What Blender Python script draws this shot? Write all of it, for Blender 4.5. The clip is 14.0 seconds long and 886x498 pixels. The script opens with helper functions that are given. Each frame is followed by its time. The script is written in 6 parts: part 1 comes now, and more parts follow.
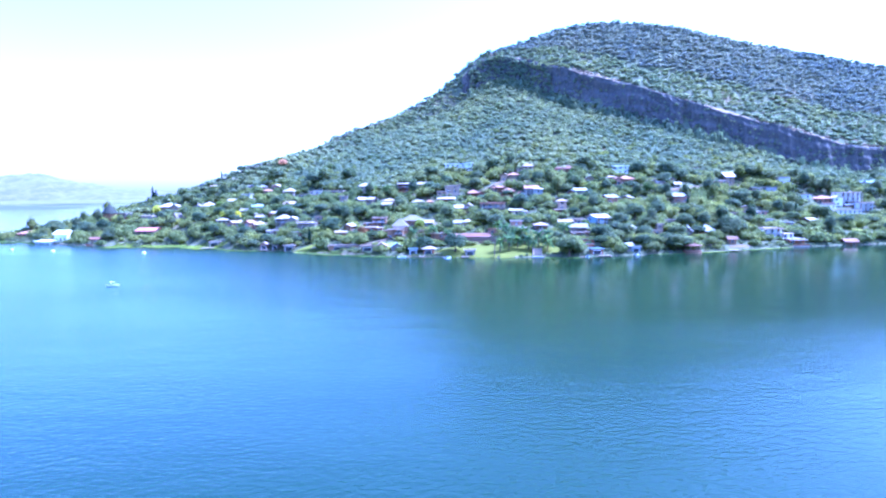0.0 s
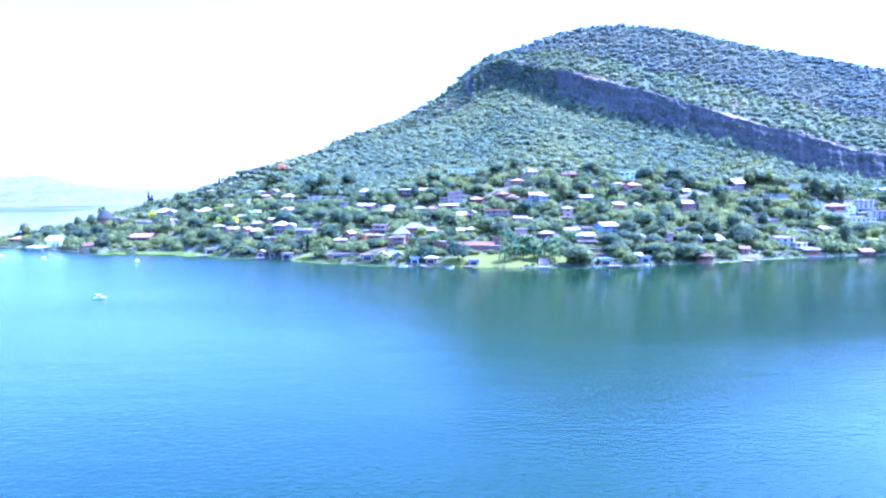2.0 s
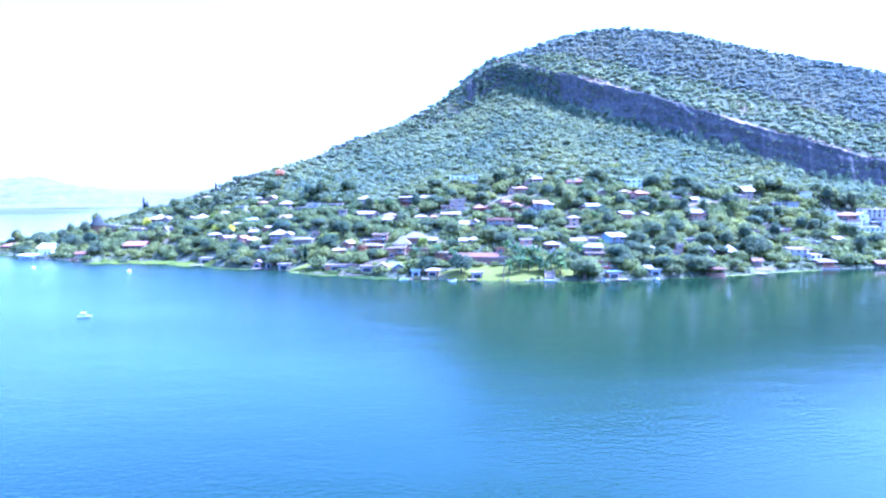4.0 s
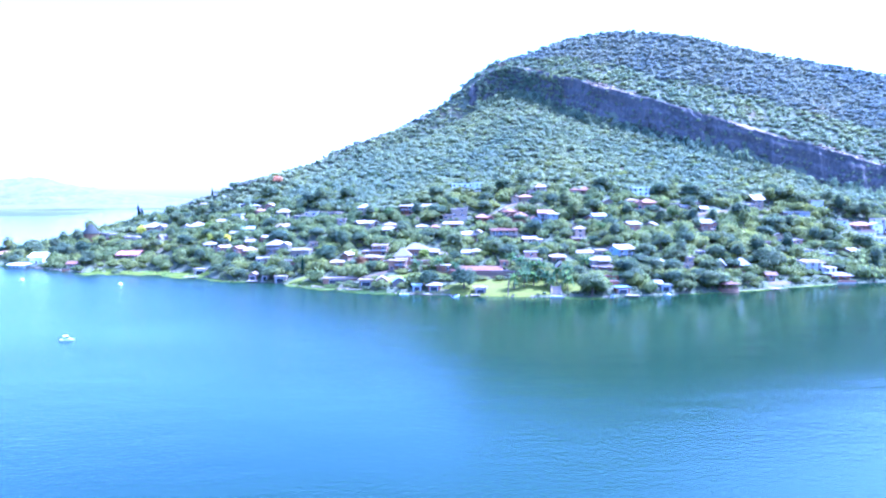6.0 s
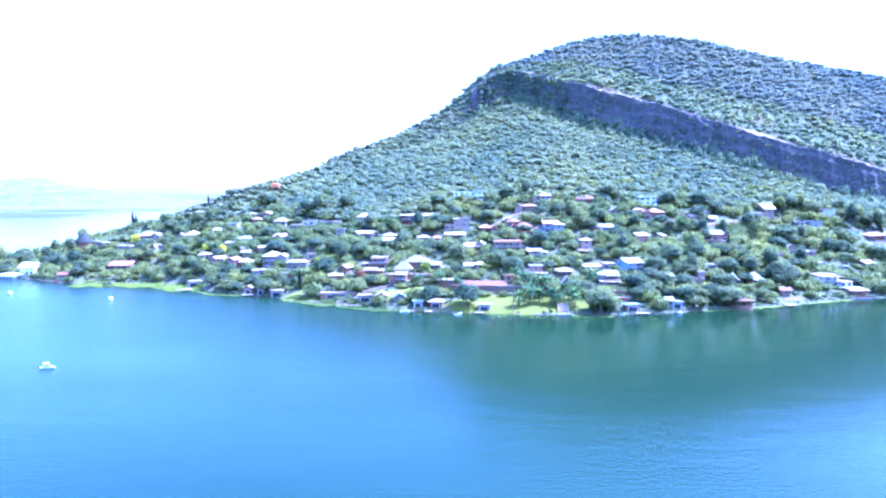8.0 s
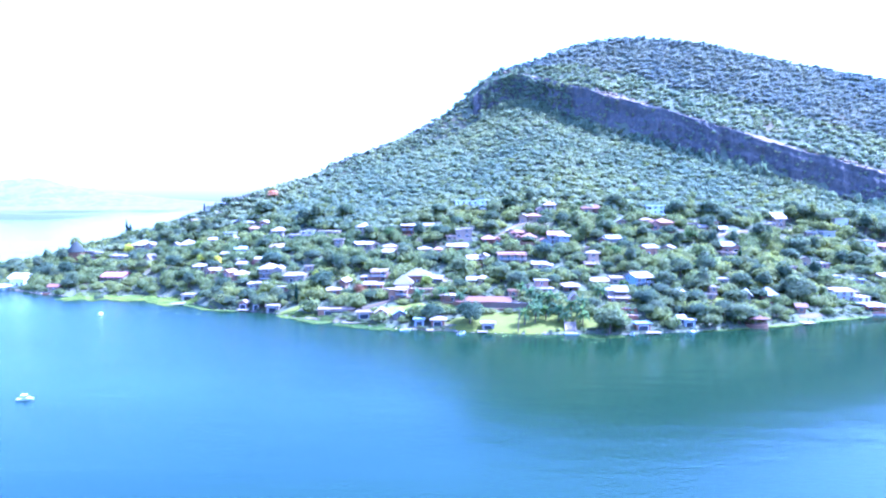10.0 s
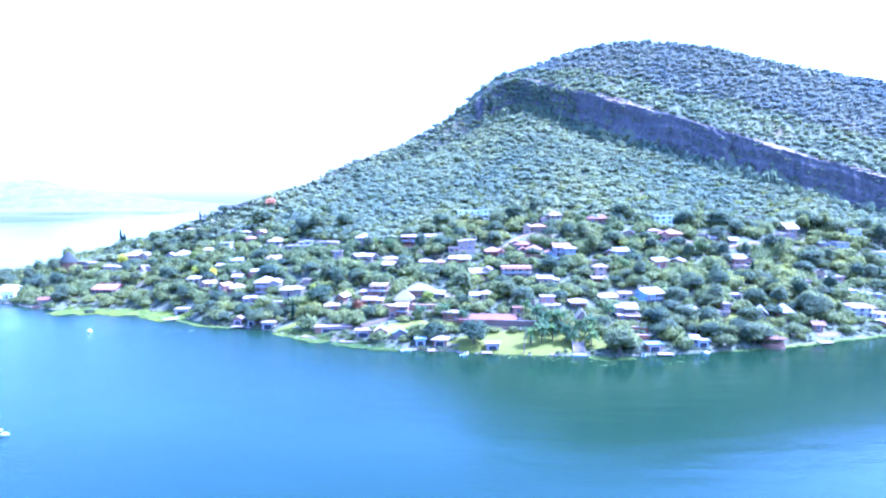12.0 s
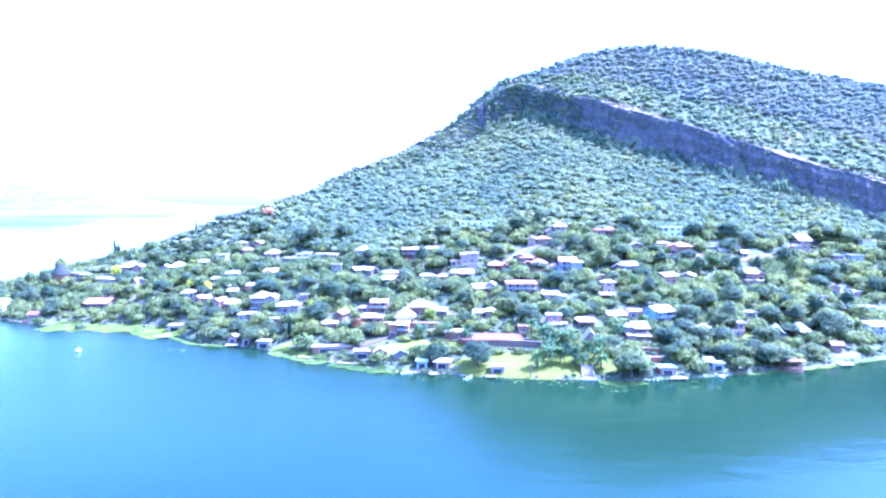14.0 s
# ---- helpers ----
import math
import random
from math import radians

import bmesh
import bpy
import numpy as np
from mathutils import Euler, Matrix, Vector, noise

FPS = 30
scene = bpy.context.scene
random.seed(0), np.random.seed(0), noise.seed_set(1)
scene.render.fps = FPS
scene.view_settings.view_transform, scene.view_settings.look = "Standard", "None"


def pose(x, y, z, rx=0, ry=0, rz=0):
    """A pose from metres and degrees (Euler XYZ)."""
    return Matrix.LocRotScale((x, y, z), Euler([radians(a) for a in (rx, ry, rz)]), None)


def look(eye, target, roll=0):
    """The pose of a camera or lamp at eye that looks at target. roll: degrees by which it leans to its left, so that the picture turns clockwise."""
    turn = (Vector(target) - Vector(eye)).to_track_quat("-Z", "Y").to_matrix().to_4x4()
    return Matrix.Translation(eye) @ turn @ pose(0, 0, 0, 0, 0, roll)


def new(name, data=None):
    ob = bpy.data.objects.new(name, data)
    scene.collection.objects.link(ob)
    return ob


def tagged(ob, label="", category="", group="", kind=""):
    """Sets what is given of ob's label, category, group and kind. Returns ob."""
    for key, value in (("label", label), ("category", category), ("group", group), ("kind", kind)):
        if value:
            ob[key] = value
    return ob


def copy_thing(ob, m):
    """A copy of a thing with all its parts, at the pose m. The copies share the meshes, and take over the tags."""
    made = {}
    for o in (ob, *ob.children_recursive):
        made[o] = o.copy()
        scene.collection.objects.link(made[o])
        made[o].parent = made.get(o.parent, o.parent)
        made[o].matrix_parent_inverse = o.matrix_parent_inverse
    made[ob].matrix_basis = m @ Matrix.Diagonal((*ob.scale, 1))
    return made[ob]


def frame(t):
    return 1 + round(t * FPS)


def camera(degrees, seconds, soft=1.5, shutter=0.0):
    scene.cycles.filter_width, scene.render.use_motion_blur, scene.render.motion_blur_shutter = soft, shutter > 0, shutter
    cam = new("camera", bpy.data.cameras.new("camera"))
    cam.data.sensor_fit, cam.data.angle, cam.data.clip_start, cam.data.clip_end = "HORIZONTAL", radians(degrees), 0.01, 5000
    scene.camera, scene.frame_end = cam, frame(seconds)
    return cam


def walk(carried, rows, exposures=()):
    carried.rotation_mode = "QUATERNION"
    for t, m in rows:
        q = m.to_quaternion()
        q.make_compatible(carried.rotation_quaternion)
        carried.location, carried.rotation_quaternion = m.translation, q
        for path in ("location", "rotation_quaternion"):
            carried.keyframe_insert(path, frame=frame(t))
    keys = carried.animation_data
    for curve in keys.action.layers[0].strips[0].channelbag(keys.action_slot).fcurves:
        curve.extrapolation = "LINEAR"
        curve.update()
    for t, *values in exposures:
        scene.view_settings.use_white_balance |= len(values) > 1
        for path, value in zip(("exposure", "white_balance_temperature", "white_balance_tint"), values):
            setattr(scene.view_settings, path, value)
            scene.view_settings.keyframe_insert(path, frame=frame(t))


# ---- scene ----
cam = camera(69.7, 14.0, 2.15)
PATH = [
    (0.0, pose(1.24, -1.46, 31.45, 84.946, 0, 1.634) @ pose(0, 0, 0, 0, 0, -0.71)),
    (1.0, pose(0.61, 4.07, 32.16, 85.104, 0, 1.665) @ pose(0, 0, 0, 0, 0, -0.60)),
    (2.0, pose(0.00, 9.62, 33.47, 85.222, 0, 1.692) @ pose(0, 0, 0, 0, 0, -0.51)),
    (3.0, pose(-0.57, 15.21, 35.27, 85.305, 0, 1.715) @ pose(0, 0, 0, 0, 0, -0.44)),
    (4.0, pose(-1.13, 20.83, 37.44, 85.360, 0, 1.735) @ pose(0, 0, 0, 0, 0, -0.38)),
    (5.0, pose(-1.67, 26.48, 39.89, 85.390, 0, 1.754) @ pose(0, 0, 0, 0, 0, -0.33)),
    (6.0, pose(-2.20, 32.15, 42.52, 85.403, 0, 1.772) @ pose(0, 0, 0, 0, 0, -0.30)),
    (7.0, pose(-2.73, 37.84, 45.27, 85.404, 0, 1.792) @ pose(0, 0, 0, 0, 0, -0.27)),
    (8.0, pose(-3.24, 43.55, 48.07, 85.399, 0, 1.813) @ pose(0, 0, 0, 0, 0, -0.25)),
    (9.0, pose(-3.75, 49.27, 50.88, 85.394, 0, 1.838) @ pose(0, 0, 0, 0, 0, -0.24)),
    (10.0, pose(-4.25, 54.99, 53.67, 85.395, 0, 1.867) @ pose(0, 0, 0, 0, 0, -0.24)),
    (11.0, pose(-4.73, 60.70, 56.42, 85.410, 0, 1.902) @ pose(0, 0, 0, 0, 0, -0.24)),
    (12.0, pose(-5.20, 66.40, 59.12, 85.443, 0, 1.943) @ pose(0, 0, 0, 0, 0, -0.24)),
    (13.0, pose(-5.63, 72.07, 61.77, 85.503, 0, 1.992) @ pose(0, 0, 0, 0, 0, -0.25)),
    (14.0, pose(-6.02, 77.70, 64.40, 85.596, 0, 2.051) @ pose(0, 0, 0, 0, 0, -0.25)),
]
EXPOSURES = [
    (0.0, 2.25, 3860, 36), (1.5, 2.47, 3860, 36), (3.0, 2.56, 3860, 36), (7.0, 2.58, 3870, 37), (11.0, 2.67, 3890, 38), (13.5, 2.75, 3910, 39), (14.0, 2.91, 3910, 39),
]
walk(cam, PATH, EXPOSURES)

# ---- sky and sun: the sun stands high over the far end of the shore ----
SUN_HEIGHT, SUN_TURN = radians(57), radians(71)
world = bpy.data.worlds.new("sky")
scene.world = world
world.use_nodes = True
wn = world.node_tree
sky = wn.nodes.new("ShaderNodeTexSky")
sky.sky_type = "NISHITA"
sky.sun_disc = False
sky.sun_elevation = SUN_HEIGHT
sky.sun_rotation = SUN_TURN
sky.altitude = 1200
sky.air_density, sky.dust_density, sky.ozone_density = 1.3, 6.5, 0.8
wn.links.new(sky.outputs[0], wn.nodes["Background"].inputs[0])
wn.nodes["Background"].inputs[1].default_value = 0.15
sun = new("sun", bpy.data.lights.new("sun", "SUN"))
sun.data.energy, sun.data.angle, sun.data.color = 3.5, radians(0.6), (1.0, 0.93, 0.81)
toward = Vector((math.sin(SUN_TURN) * math.cos(SUN_HEIGHT), math.cos(SUN_TURN) * math.cos(SUN_HEIGHT), math.sin(SUN_HEIGHT)))
sun.matrix_world = look(toward * 900, (0, 0, 0))
# ---- materials ----
def nodes_of(name):
    m = bpy.data.materials.new(name)
    m.use_nodes = True
    nt = m.node_tree
    return m, nt, nt.nodes["Principled BSDF"]


def ramp(nt, fac, stops):
    r = nt.nodes.new("ShaderNodeValToRGB")
    while len(r.color_ramp.elements) < len(stops):
        r.color_ramp.elements.new(0.5)
    for e, (p, c) in zip(r.color_ramp.elements, stops):
        e.position, e.color = p, (*c, 1)
    nt.links.new(fac, r.inputs[0])
    return r.outputs[0]


def noise_tex(nt, scale, detail=4.0, rough=0.6, world_space=True, stretch=None):
    n = nt.nodes.new("ShaderNodeTexNoise")
    n.inputs["Scale"].default_value, n.inputs["Detail"].default_value, n.inputs["Roughness"].default_value = scale, detail, rough
    g = nt.nodes.new("ShaderNodeNewGeometry") if world_space else nt.nodes.new("ShaderNodeTexCoord")
    src = g.outputs["Position"] if world_space else g.outputs["Object"]
    if stretch:
        mp = nt.nodes.new("ShaderNodeMapping")
        mp.inputs["Scale"].default_value = stretch
        nt.links.new(src, mp.inputs[0])
        src = mp.outputs[0]
    nt.links.new(src, n.inputs["Vector"])
    return n.outputs["Fac"]


def mix(nt, fac, a, b, mode="MIX"):
    m = nt.nodes.new("ShaderNodeMix")
    m.data_type, m.blend_type = "RGBA", mode
    for sock, v in ((m.inputs[0], fac), (m.inputs[6], a), (m.inputs[7], b)):
        if isinstance(v, (int, float)):
            sock.default_value = v
        elif isinstance(v, tuple):
            sock.default_value = (*v, 1)
        else:
            nt.links.new(v, sock)
    return m.outputs[2]


def bump(nt, b, fac, strength, distance):
    k = nt.nodes.new("ShaderNodeBump")
    k.inputs["Strength"].default_value, k.inputs["Distance"].default_value = strength, distance
    nt.links.new(fac, k.inputs["Height"])
    nt.links.new(k.outputs[0], b.inputs["Normal"])


def surface(name, dark, light, rough=0.8, scale=0.6, fine=6.0, relief=0.03, metallic=0.0, stains=0.25):
    """A weathered surface: grain and stains at two scales, and a tint of its own for each object."""
    m, nt, b = nodes_of(name)
    big, small = noise_tex(nt, scale, 3), noise_tex(nt, fine, 5)
    c = ramp(nt, small, [(0.3, dark), (0.7, light)])
    c = mix(nt, ramp(nt, big, [(0.35, (stains,) * 3), (0.65, (0,) * 3)]), c, tuple(v * 0.7 for v in dark))
    oi = nt.nodes.new("ShaderNodeObjectInfo")
    hsv = nt.nodes.new("ShaderNodeHueSaturation")
    mr = nt.nodes.new("ShaderNodeMapRange")
    mr.inputs[3].default_value, mr.inputs[4].default_value = 0.66, 1.08
    nt.links.new(oi.outputs["Random"], mr.inputs[0])
    nt.links.new(mr.outputs[0], hsv.inputs["Value"])
    nt.links.new(c, hsv.inputs["Color"])
    nt.links.new(hsv.outputs[0], b.inputs["Base Color"])
    b.inputs["Roughness"].default_value, b.inputs["Metallic"].default_value = rough, metallic
    b.inputs["Specular IOR Level"].default_value = 0.25
    bump(nt, b, small, 0.4, relief)
    return m


def foliage(name, deep, mid, bright, patch=0.06, translucent=0.42, spread=1.0):
    """Leaves: each leaf clump, each plant and each patch of wood has its own tint."""
    m, nt, b = nodes_of(name)
    g = nt.nodes.new("ShaderNodeNewGeometry")
    oi = nt.nodes.new("ShaderNodeObjectInfo")
    c = ramp(nt, g.outputs["Random Per Island"], [(0.0, deep), (0.5, mid), (1.0, bright)])
    k = spread
    c2 = ramp(nt, noise_tex(nt, patch, 2, 0.55), [(0.3, (1 - 0.42 * k, 1 - 0.32 * k, 1 - 0.28 * k)), (0.45, (1 - 0.16 * k, 1 - 0.1 * k, 1 - 0.04 * k)), (0.55, (1, 1, 1)), (0.7, (1 + 0.34 * k, 1 + 0.28 * k, 1 - 0.16 * k))])
    c = mix(nt, 1.0, c, c2, "MULTIPLY")
    broad = ramp(nt, noise_tex(nt, 0.011, 3, 0.55), [(0.35, (0.86, 0.92, 1.0)), (0.65, (1.12, 1.08, 0.92))])
    c = mix(nt, 1.0, c, broad, "MULTIPLY")
    c3 = ramp(nt, oi.outputs["Random"], [(0.0, (0.64, 0.74, 0.7)), (0.3, (0.84, 0.9, 0.88)), (0.65, (1.02, 1.02, 0.96)), (0.88, (1.2, 1.16, 0.84)), (1.0, (1.45, 1.34, 0.7))])
    c = mix(nt, 1.0, c, c3, "MULTIPLY")
    nt.links.new(c, b.inputs["Base Color"])
    b.inputs["Roughness"].default_value = 0.7
    b.inputs["Specular IOR Level"].default_value = 0.12
    tr = nt.nodes.new("ShaderNodeBsdfTranslucent")
    nt.links.new(mix(nt, 1.0, c, (1.85, 1.95, 1.5), "MULTIPLY"), tr.inputs[0])
    ms = nt.nodes.new("ShaderNodeMixShader")
    ms.inputs[0].default_value = translucent
    out = nt.nodes["Material Output"]
    nt.links.new(b.outputs[0], ms.inputs[1])
    nt.links.new(tr.outputs[0], ms.inputs[2])
    nt.links.new(ms.outputs[0], out.inputs[0])
    return m


def make_ground():
    m, nt, b = nodes_of("hill_ground")
    big, mid_n, fine = noise_tex(nt, 0.03, 4), noise_tex(nt, 0.25, 5), noise_tex(nt, 1.8, 6)
    grass = ramp(nt, fine, [(0.3, (0.092, 0.1, 0.062)), (0.55, (0.12, 0.124, 0.074)), (0.8, (0.15, 0.148, 0.09))])
    dry = ramp(nt, fine, [(0.3, (0.1, 0.1, 0.06)), (0.7, (0.16, 0.148, 0.09))])
    scrub = ramp(nt, noise_tex(nt, 0.9, 5, 0.75), [(0.38, (0.085, 0.098, 0.06)), (0.58, (0.128, 0.138, 0.082))])
    grass = mix(nt, ramp(nt, noise_tex(nt, 0.35, 3), [(0.4, (1, 1, 1)), (0.6, (0.2, 0.2, 0.2))]), grass, scrub)
    c = mix(nt, ramp(nt, mid_n, [(0.5, (0, 0, 0)), (0.7, (0.8, 0.8, 0.8))]), grass, dry)
    soil = (0.2, 0.13, 0.075)
    c = mix(nt, ramp(nt, big, [(0.58, (0, 0, 0)), (0.75, (0.6, 0.6, 0.6))]), c, soil)
    nt.links.new(c, b.inputs["Base Color"])
    b.inputs["Roughness"].default_value = 1.0
    b.inputs["Specular IOR Level"].default_value = 0.0
    bump(nt, b, fine, 0.8, 0.5)
    return m


def make_rock(name="cliff_rock"):
    m, nt, b = nodes_of(name)
    layers = noise_tex(nt, 0.5, 5, 0.65, True, (0.7, 0.7, 0.5))
    joints = noise_tex(nt, 0.9, 5, 0.7, True, (1.4, 1.4, 0.18))
    fine = noise_tex(nt, 2.2, 6)
    c = ramp(nt, layers, [(0.3, (0.06, 0.056, 0.052)), (0.5, (0.092, 0.083, 0.074)), (0.72, (0.15, 0.128, 0.102))])
    c = mix(nt, ramp(nt, joints, [(0.36, (0.8, 0.8, 0.8)), (0.48, (0, 0, 0))]), c, (0.05, 0.05, 0.05))
    c = mix(nt, ramp(nt, fine, [(0.58, (0, 0, 0)), (0.78, (0.6, 0.6, 0.6))]), c, (0.22, 0.18, 0.135))
    nt.links.new(c, b.inputs["Base Color"])
    b.inputs["Roughness"].default_value = 0.9
    bump(nt, b, joints, 1.0, 1.2)
    return m


def make_water():
    m, nt, b = nodes_of("lake_water")

    def calc(op, p, q, r=0.0):
        n = nt.nodes.new("ShaderNodeMath")
        n.operation = op
        for k, v in enumerate((p, q, r)):
            if isinstance(v, (int, float)):
                n.inputs[k].default_value = v
            else:
                nt.links.new(v, n.inputs[k])
        return n.outputs[0]

    ripple = noise_tex(nt, 0.85, 3, 0.55, True, (0.75, 1.25, 1))
    chop = noise_tex(nt, 2.6, 2, 0.5, True, (0.7, 1.2, 1))
    swell = noise_tex(nt, 0.1, 2, 0.5, True, (0.5, 1.3, 1))
    drift = noise_tex(nt, 0.011, 3, 0.5, True, (0.35, 1.0, 1))
    nt.links.new(ramp(nt, drift, [(0.35, (0.009, 0.023, 0.01)), (0.65, (0.012, 0.028, 0.011))]), b.inputs["Base Color"])
    b.inputs["IOR"].default_value = 1.33
    b.inputs["Specular IOR Level"].default_value = 0.32
    b.inputs["Specular Tint"].default_value = (0.19, 0.78, 0.57, 1)
    # the wind roughens the open water in drifts; under the mountain it is calm
    gust = ramp(nt, noise_tex(nt, 0.014, 3, 0.5, True, (0.5, 1.4, 1)), [(0.35, (0.55,) * 3), (0.65, (1.3,) * 3)])
    axes = nt.nodes.new("ShaderNodeSeparateXYZ")
    nt.links.new(nt.nodes.new("ShaderNodeNewGeometry").outputs["Position"], axes.inputs[0])
    lee = nt.nodes.new("ShaderNodeMapRange")
    lee.inputs[1].default_value, lee.inputs[2].default_value, lee.inputs[3].default_value, lee.inputs[4].default_value = 80, 235, 1.0, 0.32
    nt.links.new(axes.outputs[1], lee.inputs[0])
    side = nt.nodes.new("ShaderNodeMapRange")
    side.inputs[1].default_value, side.inputs[2].default_value, side.inputs[3].default_value, side.inputs[4].default_value = -120, 35, 1.25, 0.3
    nt.links.new(axes.outputs[0], side.inputs[0])
    beyond = nt.nodes.new("ShaderNodeMapRange")
    beyond.inputs[1].default_value, beyond.inputs[2].default_value, beyond.inputs[3].default_value, beyond.inputs[4].default_value = 330, 480, 1.0, 0.1
    nt.links.new(axes.outputs[1], beyond.inputs[0])
    wind = calc("MULTIPLY", gust, calc("MAXIMUM", lee.outputs[0], calc("MULTIPLY", side.outputs[0], beyond.outputs[0])))
    nt.links.new(calc("MULTIPLY_ADD", calc("MULTIPLY", side.outputs[0], beyond.outputs[0]), 0.16, 0.06), b.inputs["Roughness"])
    waves = calc("MULTIPLY_ADD", chop, 0.02, calc("MULTIPLY", ripple, 0.115))
    height = calc("MULTIPLY_ADD", swell, 0.1, calc("MULTIPLY", waves, wind))
    bump(nt, b, height, 1.0, 1.0)
    return m


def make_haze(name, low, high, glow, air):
    """Far land seen through many kilometres of bright air; emission paints that haze on."""
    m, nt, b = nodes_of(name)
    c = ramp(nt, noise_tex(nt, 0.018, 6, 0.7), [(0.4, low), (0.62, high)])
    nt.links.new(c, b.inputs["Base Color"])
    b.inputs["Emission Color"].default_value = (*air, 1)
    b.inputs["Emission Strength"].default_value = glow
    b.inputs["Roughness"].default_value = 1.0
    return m


